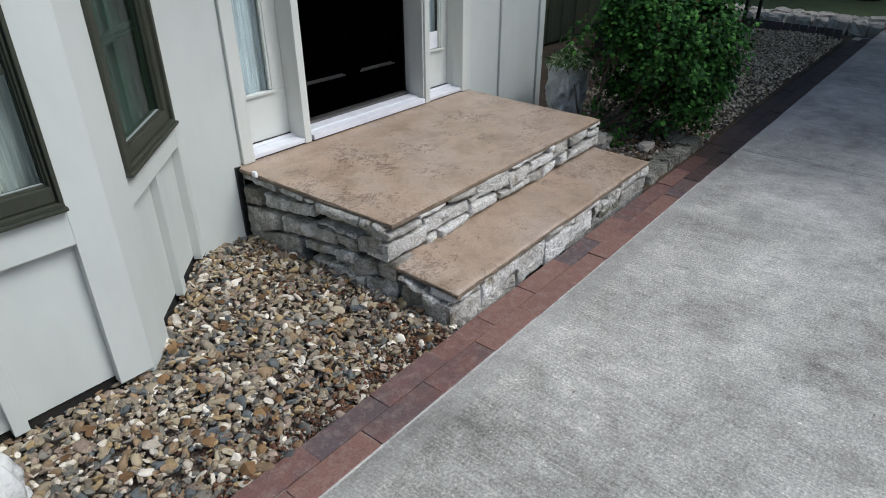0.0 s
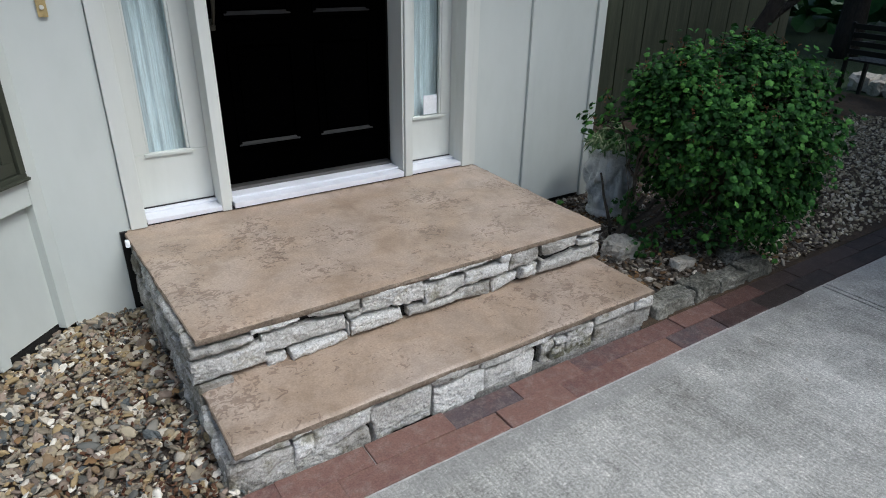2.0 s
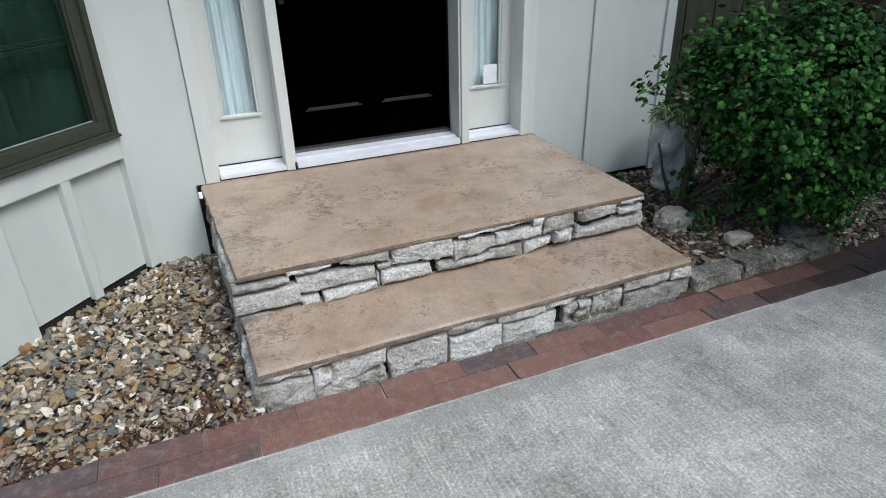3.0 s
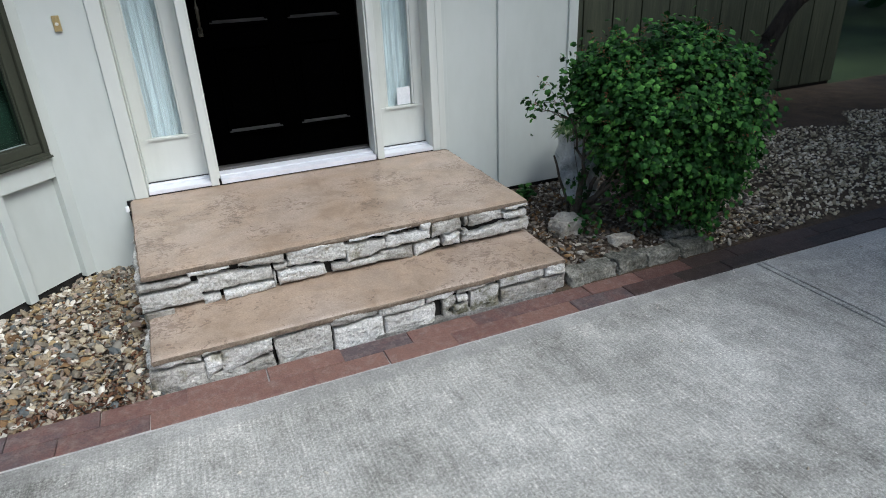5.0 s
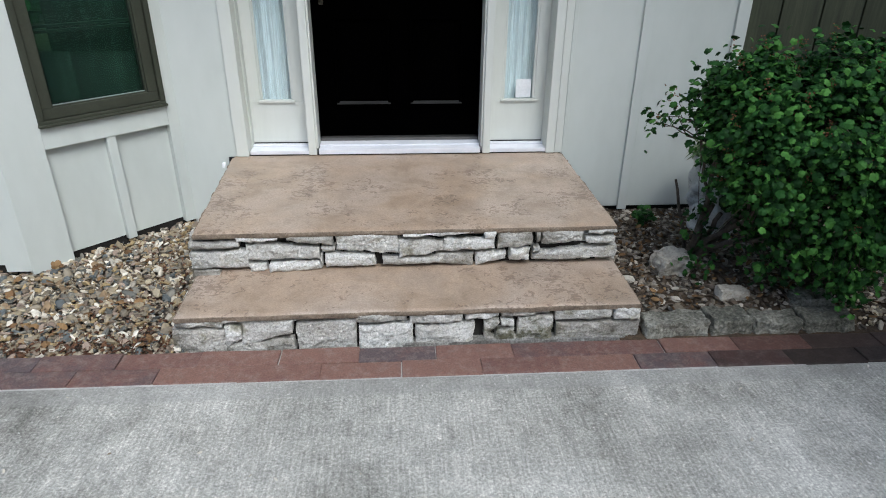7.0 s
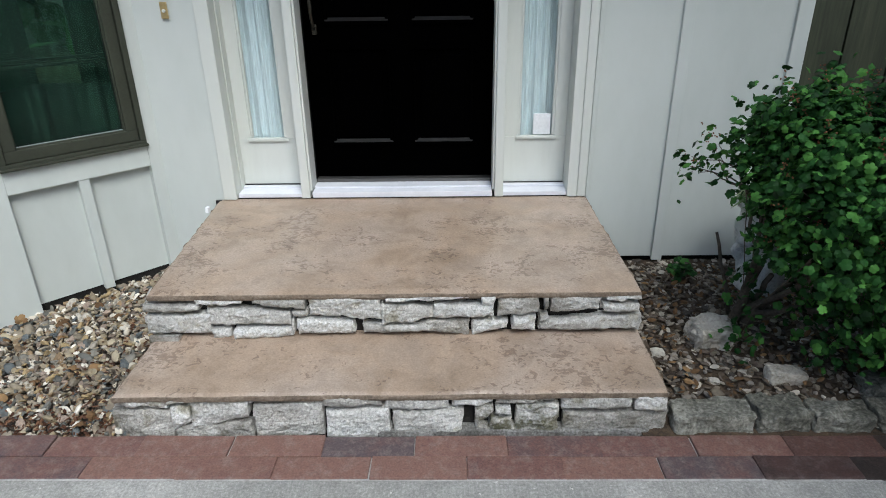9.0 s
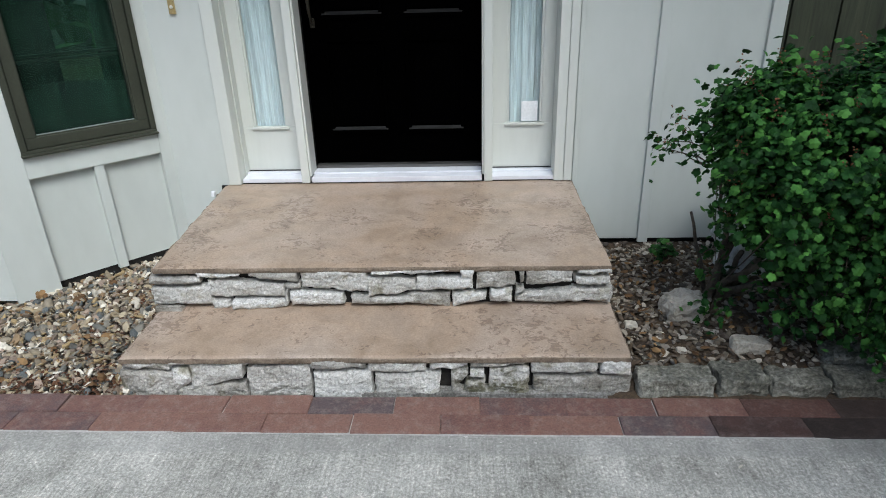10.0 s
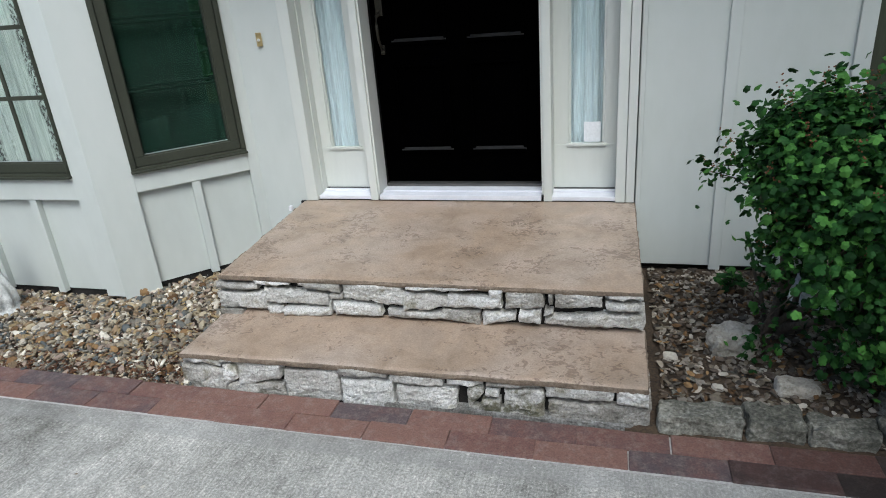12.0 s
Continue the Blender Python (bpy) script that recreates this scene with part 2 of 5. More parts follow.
SIDING = surface("painted_siding", [(0.1, (0.545, 0.577, 0.545)), (0.5, (0.595, 0.627, 0.597)), (0.9, (0.63, 0.657, 0.632))], 0.5, 3.0, 0.25, 0.5, 0.06, 0.002, (4, 4, 1.6), spec=0.35)
TRIM = surface("painted_trim", [(0.1, (0.6, 0.62, 0.58)), (0.5, (0.655, 0.675, 0.635)), (0.9, (0.69, 0.705, 0.67))], 0.6, 4.0, 0.3, 0.42, 0.1, 0.002, (6, 6, 1.0), spec=0.4)
BROWN_FENCE = surface("brown_siding", [(0.2, (0.023, 0.028, 0.016)), (0.55, (0.038, 0.045, 0.026)), (0.9, (0.064, 0.07, 0.042))], 1.6, 7.0, 0.5, 0.75, 0.4, 0.004, (9, 9, 0.7))
MUNTIN = flat("dark_green_muntin", (0.012, 0.018, 0.014), 0.6, spec=0.2)
BEAD = flat("pale_glazing_bead", (0.3, 0.33, 0.33), 0.5)
BRONZE = flat("bronze_window_paint", (0.046, 0.05, 0.036), 0.6, spec=0.25)
SILL = surface("white_aluminium", [(0.2, (0.68, 0.69, 0.74)), (0.8, (0.82, 0.83, 0.88))], 6.0, 120.0, 0.3, 0.32, 0.1, 0.002)
DARK_METAL = flat("threshold_metal", (0.13, 0.125, 0.12), 0.4, 0.6)
# the door's black paint, lightened and glossed to put in the ledge highlight
DOOR_LEDGE_LIGHT = surface("ledge_highlight_black", [(0.2, (0.004, 0.004, 0.004)), (0.8, (0.02, 0.02, 0.021))], 8.0, 60.0, 0.5, 0.3, 0.1, 0.002, spec=0.6)
DOOR_BLACK = surface("black_door_paint", [(0.2, (0.0003, 0.0003, 0.0003)), (0.8, (0.0006, 0.0006, 0.0007))], 3.0, 60.0, 0.5, 0.4, 0.1, 0.002, spec=0.0)
BRASS = flat("aged_brass", (0.55, 0.42, 0.2), 0.4, 0.5)
NICKEL = flat("worn_bronze_metal", (0.05, 0.046, 0.036), 0.45, 0.8)
BUTTON = flat("bell_button_white", (0.75, 0.73, 0.66), 0.4)
CARD = flat("white_card", (0.85, 0.86, 0.88), 0.5)
GLASS = glass_material("window_glass", 1.45)
# green tint carries the reflected woods; low index drops the pane's own reflections
WOODS_GLASS = glass_material("woods_tinted_window_glass", 1.12, (0.62, 0.86, 0.76))
CLEAR = glass_material("clear_window_glass", 1.16)
SHEER = curtain_material("sheer_white_curtain", (0.74, 0.83, 0.88), 0.05, False)
# dark green: dim room and reflected woods put into the curtain's colour
SHEER_DIM = curtain_material("thin_dim_green_curtain", (0.03, 0.06, 0.044), 0.3, False, 48.0, 0.03)
LACE = curtain_material("lace_curtain", (0.5, 0.56, 0.52), 0.12, True)
CONCRETE = concrete_material()
STAMPED = stamped_material()
LIMESTONE = limestone_material()
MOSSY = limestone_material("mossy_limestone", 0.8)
# algae stain plus the dimmer light of the left-facing side, put into the colour
STAIN_SHADE = limestone_material("stain_shade_limestone", 0.5)
SLAB_EDGE = surface("raw_slab_edge", [(0.2, (0.12, 0.09, 0.066)), (0.5, (0.22, 0.17, 0.125)), (0.85, (0.34, 0.275, 0.21))], 14.0, 110.0, 0.55, 0.9, 0.9, 0.008)
RUBBLE = surface("weathered_grey_stone", [(0.2, (0.045, 0.045, 0.034)), (0.5, (0.155, 0.15, 0.122)), (0.85, (0.42, 0.405, 0.35))], 6.0, 70.0, 0.55, 0.9, 0.8, 0.012, rand="object", rand_amount=0.15)
PALE_ROCK = surface("pale_limestone_rock", [(0.2, (0.28, 0.25, 0.205)), (0.5, (0.5, 0.46, 0.39)), (0.85, (0.65, 0.61, 0.53))], 8.0, 80.0, 0.5, 0.9, 0.7, 0.01)
# near-black: shade of open joints and wall feet put into the colour
GAP_SHADE = surface("gap_shade_black", [(0.2, (0.008, 0.0075, 0.0065)), (0.8, (0.024, 0.021, 0.018))], 6.0, 90.0, 0.5, 0.95, 0.7, 0.01)
BEDDING = surface("grey_bedding_mortar", [(0.2, (0.1, 0.095, 0.082)), (0.5, (0.24, 0.23, 0.21)), (0.85, (0.5, 0.49, 0.465))], 11.0, 110.0, 0.55, 0.95, 1.0, 0.012)
LIME = surface("pale_lime_mortar", [(0.2, (0.3, 0.28, 0.26)), (0.8, (0.6, 0.58, 0.55))], 12.0, 120.0, 0.5, 0.95, 0.7, 0.008)
BRICK = brick_material("red_paver_brick", (0.1, 0.074, 0.076), (0.17, 0.086, 0.07), (0.222, 0.12, 0.092), 0.5)
BRICK_MID = brick_material("mid_dark_paver_brick", (0.035, 0.024, 0.022), (0.07, 0.038, 0.033), (0.11, 0.055, 0.044), 0.3)
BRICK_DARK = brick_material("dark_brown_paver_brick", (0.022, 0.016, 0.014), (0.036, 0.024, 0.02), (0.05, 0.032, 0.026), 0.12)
PEBBLE = pebble_material("river_pebbles", [(0.195, 0.168, 0.125), (0.28, 0.235, 0.155), (0.09, 0.09, 0.08), (0.2, 0.14, 0.08), (0.42, 0.385, 0.32), (0.145, 0.113, 0.086), (0.08, 0.09, 0.092),
                                           (0.25, 0.195, 0.155), (0.31, 0.268, 0.19), (0.15, 0.142, 0.12), (0.215, 0.18, 0.122), (0.26, 0.195, 0.1), (0.54, 0.51, 0.445), (0.23, 0.195, 0.145)], rough=0.7)
BED_STONE = pebble_material("brown_bed_gravel", [(0.08, 0.058, 0.04), (0.16, 0.135, 0.1), (0.055, 0.045, 0.036), (0.24, 0.21, 0.17), (0.1, 0.078, 0.06), (0.36, 0.33, 0.28), (0.075, 0.053, 0.033), (0.19, 0.17, 0.145)], rough=0.75)
TAN_STONE = pebble_material("tan_gravel", [(0.42, 0.37, 0.26), (0.28, 0.235, 0.155), (0.54, 0.48, 0.37), (0.2, 0.165, 0.11), (0.37, 0.32, 0.22), (0.62, 0.57, 0.46)], rough=0.75)
SOIL = surface("dark_soil", [(0.2, (0.03, 0.021, 0.014)), (0.5, (0.07, 0.048, 0.03)), (0.85, (0.13, 0.088, 0.05))], 6.0, 80.0, 0.6, 0.95, 0.9, 0.015)
GRIT = surface("brown_grit", [(0.2, (0.05, 0.038, 0.03)), (0.5, (0.13, 0.1, 0.078)), (0.85, (0.24, 0.195, 0.155))], 9.0, 120.0, 0.65, 0.95, 1.0, 0.015)
GROUND = surface("lawn_ground", [(0.2, (0.01, 0.02, 0.006)), (0.5, (0.024, 0.045, 0.012)), (0.85, (0.045, 0.075, 0.022))], 0.6, 40.0, 0.5, 0.95, 0.8, 0.02)
CAST = surface("cast_concrete", [(0.2, (0.44, 0.45, 0.44)), (0.5, (0.72, 0.73, 0.715)), (0.85, (0.82, 0.83, 0.81))], 9.0, 70.0, 0.5, 0.9, 0.6, 0.008)
BARK = surface("dark_bark", [(0.2, (0.01, 0.008, 0.006)), (0.8, (0.035, 0.028, 0.02))], 9.0, 40.0, 0.6, 0.95, 1.0, 0.02, (1, 1, 0.25))
TWIG = surface("grey_brown_twig", [(0.2, (0.05, 0.04, 0.03)), (0.8, (0.15, 0.12, 0.09))], 20.0, 80.0, 0.5, 0.85, 0.5, 0.005)
LEAF = leaf_material("shrub_leaf", (0.005, 0.018, 0.005), (0.022, 0.078, 0.016), (0.086, 0.225, 0.041), rough=0.62)
LEAF_ONE = leaf_material("shrub_leaf_single", (0.006, 0.022, 0.006), (0.026, 0.09, 0.018), (0.094, 0.24, 0.045), "object", 0.62)
SEED = leaf_material("rusty_seed_heads", (0.1, 0.04, 0.02), (0.17, 0.07, 0.035), (0.24, 0.11, 0.06))
POT_LEAF = leaf_material("pot_plant_leaf", (0.03, 0.075, 0.025), (0.09, 0.16, 0.06), (0.36, 0.38, 0.24))
TREE_LEAF = leaf_material("tree_leaf", (0.009, 0.036, 0.01), (0.022, 0.08, 0.02), (0.045, 0.14, 0.032))
LITTER = leaf_material("dry_leaf_litter", (0.07, 0.04, 0.02), (0.17, 0.1, 0.05), (0.3, 0.19, 0.09), rough=0.8)
BARK_BITS = leaf_material("red_brown_bark_bits", (0.035, 0.017, 0.01), (0.095, 0.046, 0.028), (0.19, 0.105, 0.06), rough=0.85)
CHAFF = leaf_material("pale_leaf_chaff", (0.2, 0.15, 0.1), (0.5, 0.46, 0.38), (0.7, 0.67, 0.6), rough=0.8)
# iron of the bench; also the black put into gaps as shade
IRON_GAP_BLACK = flat("iron_and_gap_black", (0.012, 0.012, 0.013), 0.45, 0.3)
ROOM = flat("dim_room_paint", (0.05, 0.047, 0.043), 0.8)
SOFFIT = flat("soffit_paint", (0.5, 0.5, 0.48), 0.7)
SHINGLE = surface("roof_shingle", [(0.2, (0.05, 0.045, 0.04)), (0.8, (0.12, 0.11, 0.1))], 3.0, 60.0, 0.5, 0.9, 0.7, 0.01)

# ---- builders ----
HOME = {}


def thing(name, loc, label, category, group="", kind=""):
    ob = new(name)
    ob.empty_display_size = 0.05
    ob.location = loc
    HOME[ob.name] = Vector(loc)
    return tagged(ob, label, category, group, kind)


def mesh_object(name, me, mat, parent=None, label="", smooth=False):
    if mat and not me.materials:
        me.materials.append(mat)
    if smooth:
        me.polygons.foreach_set("use_smooth", [True] * len(me.polygons))
    ob = new(name, me)
    if parent is not None:
        ob.parent = parent
        ob.matrix_parent_inverse = Matrix.Translation(-HOME.get(parent.name, Vector((0, 0, 0))))
    if label:
        tagged(ob, label)
    return ob


def part(name, bm, mat, parent=None, label="", smooth=False):
    me = bpy.data.meshes.new(name)
    bm.normal_update()
    bm.to_mesh(me)
    bm.free()
    return mesh_object(name, me, mat, parent, label, smooth)


def add_box(bm, lo, hi, m=None, bev=0.003):
    c = [(a + b) / 2 for a, b in zip(lo, hi)]
    s = [abs(b - a) for a, b in zip(lo, hi)]
    r = bmesh.ops.create_cube(bm, size=1.0, matrix=Matrix.Translation(c) @ Matrix.Diagonal((*s, 1)))
    vs = r["verts"]
    if bev > 0:
        es = list({e for v in vs for e in v.link_edges})
        g = bmesh.ops.bevel(bm, geom=es, offset=min(bev, min(s) * 0.4), segments=2, affect="EDGES", profile=0.6)
        vs = list({v for f in g["faces"] for v in f.verts} | {v for v in vs if v.is_valid})
    if m is not None:
        bmesh.ops.transform(bm, matrix=m, verts=vs)


def box(name, lo, hi, mat, parent=None, label="", m=None, bev=0.003):
    bm = bmesh.new()
    add_box(bm, lo, hi, m, bev)
    return part(name, bm, mat, parent, label)


def frame_of(o, u, n):
    """Local (u, outward, up) to the world, for a wall standing at o."""
    return Matrix(((u[0], n[0], 0, o[0]), (u[1], n[1], 0, o[1]), (0, 0, 1, 0), (0, 0, 0, 1)))


def from_arrays(name, verts, faces, mat, parent=None, label="", smooth=False):
    me = bpy.data.meshes.new(name)
    me.from_pydata(verts, [], faces)
    me.update()
    return mesh_object(name, me, mat, parent, label, smooth)


def tube(name, pts, radii, mat, parent=None, label="", sides=8):
    """A tapered, bent round bar through pts."""
    verts, faces = [], []
    pts = [Vector(p) for p in pts]
    for i, p in enumerate(pts):
        d = (pts[min(i + 1, len(pts) - 1)] - pts[max(i - 1, 0)]).normalized()
        q = d.to_track_quat("Z", "Y")
        for k in range(sides):
            a = 2 * math.pi * k / sides
            verts.append(p + q @ Vector((math.cos(a) * radii[i], math.sin(a) * radii[i], 0)))
    for i in range(len(pts) - 1):
        for k in range(sides):
            a, b = i * sides + k, i * sides + (k + 1) % sides
            faces.append((a, b, b + sides, a + sides))
    faces.append(tuple(range(sides))[::-1])
    faces.append(tuple(range((len(pts) - 1) * sides, len(pts) * sides)))
    return from_arrays(name, [tuple(v) for v in verts], faces, mat, parent, label, True)


def join_tubes(name, runs, mat, parent=None, label="", sides=5):
    verts, faces = [], []
    for pts, r0, r1 in runs:
        base = len(verts)
        pts = [Vector(p) for p in pts]
        k_n = len(pts)
        for i, p in enumerate(pts):
            d = (pts[min(i + 1, k_n - 1)] - pts[max(i - 1, 0)]).normalized()
            q = d.to_track_quat("Z", "Y")
            r = r0 + (r1 - r0) * i / max(1, k_n - 1)
            for k in range(sides):
                a = 2 * math.pi * k / sides
                verts.append(tuple(p + q @ Vector((math.cos(a) * r, math.sin(a) * r, 0))))
        for i in range(k_n - 1):
            for k in range(sides):
                a, b = base + i * sides + k, base + i * sides + (k + 1) % sides
                faces.append((a, b, b + sides, a + sides))
    return from_arrays(name, verts, faces, mat, parent, label, True)


def lathe(profile, seg=40, warp=None):
    bm = bmesh.new()
    rings = []
    for r, z in profile:
        ring = []
        for k in range(seg):
            a = 2 * math.pi * k / seg
            rr = r + (warp(a, z) if warp else 0)
            ring.append(bm.verts.new((rr * math.cos(a), rr * math.sin(a), z)))
        rings.append(ring)
    for a, b in zip(rings, rings[1:]):
        for k in range(seg):
            bm.faces.new((a[k], a[(k + 1) % seg], b[(k + 1) % seg], b[k]))
    bm.faces.new(rings[0][::-1])
    bm.faces.new(rings[-1])
    return bm


def rough_block(lo, hi, seed, amount=0.012, nu=7, nv=4, nd=3, sq=0.78, skew=0.0, depth_axis=-1, cap=9.0):
    """An irregular split stone that fills the box lo..hi, with broken edges and a chipped face."""
    rk = random.Random(seed * 13 + 1)
    bm = bmesh.new()
    bmesh.ops.create_cube(bm, size=2.0)
    s = [(b - a) / 2 for a, b in zip(lo, hi)]
    c = Vector([(a + b) / 2 for a, b in zip(lo, hi)])
    order = sorted(range(3), key=lambda i: -s[i])
    cuts = {order[0]: nu, order[1]: nv, order[2]: nd}
    for ax in range(3):
        for k in range(1, cuts[ax]):
            co = [0, 0, 0]
            co[ax] = -1 + 2 * (k + rk.uniform(-0.2, 0.2)) / cuts[ax]
            no = [0, 0, 0]
            no[ax] = 1
            bmesh.ops.bisect_plane(bm, geom=bm.verts[:] + bm.edges[:] + bm.faces[:], plane_co=co, plane_no=no)
    off = Vector((seed * 7.13, seed * 3.77, seed * 1.91))
    k = min(s)
    tops, bots, cant = rk.uniform(-skew, skew), rk.uniform(-skew, skew), rk.uniform(-0.14, 0.14)
    lng = 0 if s[0] > s[1] else 1
    for v in bm.verts:
        p = v.co.copy()
        e = 10 if sq > 0.7 else 4
        ln = (abs(p.x) ** e + abs(p.y) ** e + abs(p.z) ** e) ** (1 / e)
        q = p * 0.7 + p / ln * 0.3 if depth_axis >= 0 else p * 0.35 + p / ln * 0.65
        w = Vector((q.x * s[0], q.y * s[1], q.z * s[2]))
        w.z += q[lng] * s[2] * (tops if q.z > 0 else bots) * abs(q.z)
        w[lng] += q.z * k * cant
        n1 = noise.noise_vector((w + c) * 13.0 + off)
        n2 = noise.noise_vector((w + c) * 34.0 + off)
        chip = noise.voronoi((w + c) * 26.0 + off)[0][0]
        g1, g2 = min(amount, k * 0.34), min(amount * 0.5, k * 0.2)
        if depth_axis >= 0:
            # stones laid together share one wandering field, so that their joints stay thin and crooked
            at = w + c
            fade = max(0.0, min(1.0, (cap - at.z) / 0.03))
            f1 = noise.noise_vector(at * 6.5 + Vector((3.1, 7.7, 1.3)))
            f2 = noise.noise_vector(at * 21.0 + Vector((9.1, 2.2, 5.3)))
            move = f1 * 0.034 + f2 * 0.009 + n2 * 0.0025
            move.z *= fade
            move[depth_axis] = n1[depth_axis] * amount * 0.9 + n2[depth_axis] * amount * 0.55
            v.co = at + move - Vector((q.x, q.y, q.z)) * 0.006 * max(-0.4, chip - 0.4)
            continue
        v.co = c + w + n1 * g1 + n2 * g2 - Vector((q.x, q.y, q.z)) * min(amount * 0.5, k * 0.15) * (chip - 0.4)
    return bm


# ---- ground ----
def disc_ground():
    bm = bmesh.new()
    bmesh.ops.create_circle(bm, cap_ends=True, radius=400, segments=64, matrix=Matrix.Translation((0, 0, -0.12)))
    return part("ground", bm, GROUND)


tagged(disc_ground(), "green lawn and soil reaching into the distance", "ground", kind="structure")


ASKEW = pose(0, 0, 0, 0, 0, -0.25)


def driveway():
    root = box("driveway", (-9.0, -11.0, -0.11), (11.2, -1.638, -0.02), GAP_SHADE, m=ASKEW, bev=0)
    tagged(root, "grey broom-finished concrete driveway with dark stains", "driveway", kind="structure")
    for a, b in ((-9.0, 3.016), (3.025, 3.055), (3.064, 11.2)):
        box("concrete_slab", (a, -11.0, -0.1), (b, -1.642, 0.0), CONCRETE, root, m=ASKEW, bev=0.008)


driveway()

# ---- house ----
Z0, TOP = 0.01, 2.75
house = thing("house", (1.0, 0.0, 0.0), "pale grey-green board house front with bay window", "house", kind="structure")

# plain wall beside the door, right wall and wall over the door
box("wall_front_left", (-0.262, -0.032, Z0 - 0.03), (0.034, 0.12, TOP), SIDING, house, bev=0.002)
box("wall_front_right", (1.945, 0.0, Z0 + 0.012), (2.935, 0.14, TOP), SIDING, house, bev=0.002)
box("wall_over_door", (0.015, -0.01, 2.46), (1.945, 0.14, TOP), SIDING, house, bev=0.002)
box("wall_return", (2.795, 0.14, Z0), (2.935, 1.27, TOP), SIDING, house, bev=0.002)
for x0, x1 in ((2.337, 2.393), (2.872, 2.942)):
    box("batten", (x0, -0.02, Z0 - 0.005), (x1, 0.0, TOP), SIDING, house, bev=0.003)
box("batten", (1.947, -0.012, Z0 - 0.005), (1.972, 0.0, TOP), SIDING, house, bev=0.003)
# recessed near-black base paints the shade under the boards
box("foundation", (-2.7, 0.03, -0.12), (2.89, 0.13, Z0 - 0.012), GAP_SHADE, house, bev=0)

# bay: slanting side, front and far side
A = Vector((-0.255, -0.03))
B = Vector((-0.885, -0.68))
C = Vector((-2.75, -0.68))
ud = (B - A).normalized()
SLANT = frame_of(A, (ud.x, ud.y), (-ud.y, ud.x))
FRONT = frame_of(B, (-1, 0), (0, -1))
LEN = (B - A).length


def bay_face(m, length, u0, u1, panel_battens, z_sill):
    """Boards round a recessed panel and a window opening between u0 and u1."""
    t = 0.04
    add = []
    add.append(("corner_board", (-0.002, -t, Z0 - 0.01), (u0, 0.0, TOP)))
    add.append(("corner_board", (u1, -t, Z0 - 0.03), (length + 0.002, 0.0, TOP)))
    add.append(("apron_board", (u0, -t, 0.588), (u1, -0.001, z_sill)))
    add.append(("head_board", (u0, -t, 2.05), (u1, -0.001, TOP)))
    for nm, lo, hi in add:
        box(nm, lo, hi, SIDING, house, m=m, bev=0.002)
    box("panel", (u0 - 0.01, -t - 0.014, Z0 + 0.01), (u1 + 0.01, -t, 0.6), SIDING, house, m=m, bev=0)
    for a in panel_battens:
        box("batten", (a, -t, Z0 - 0.005), (a + 0.048, -0.004, 0.588), SIDING, house, m=m, bev=0.003)
    # black base paints the shaded gap at the bay's foot
    box("bay_foundation", (0.03, -0.12, -0.12), (length - 0.03, -0.05, Z0 + 0.02), GAP_SHADE, house, m=m, bev=0)


bay_face(SLANT, LEN, 0.066, 0.705, (0.362,), 0.697)
bay_face(FRONT, 1.865, 0.128, 1.717, (0.435, 0.85, 1.27), 0.715)
FARSIDE = frame_of(C, (-0.707, 0.707), (-0.707, -0.707))
box("corner_board", (0, -0.024, Z0), (0.96, 0, TOP), SIDING, house, m=FARSIDE, bev=0.002)


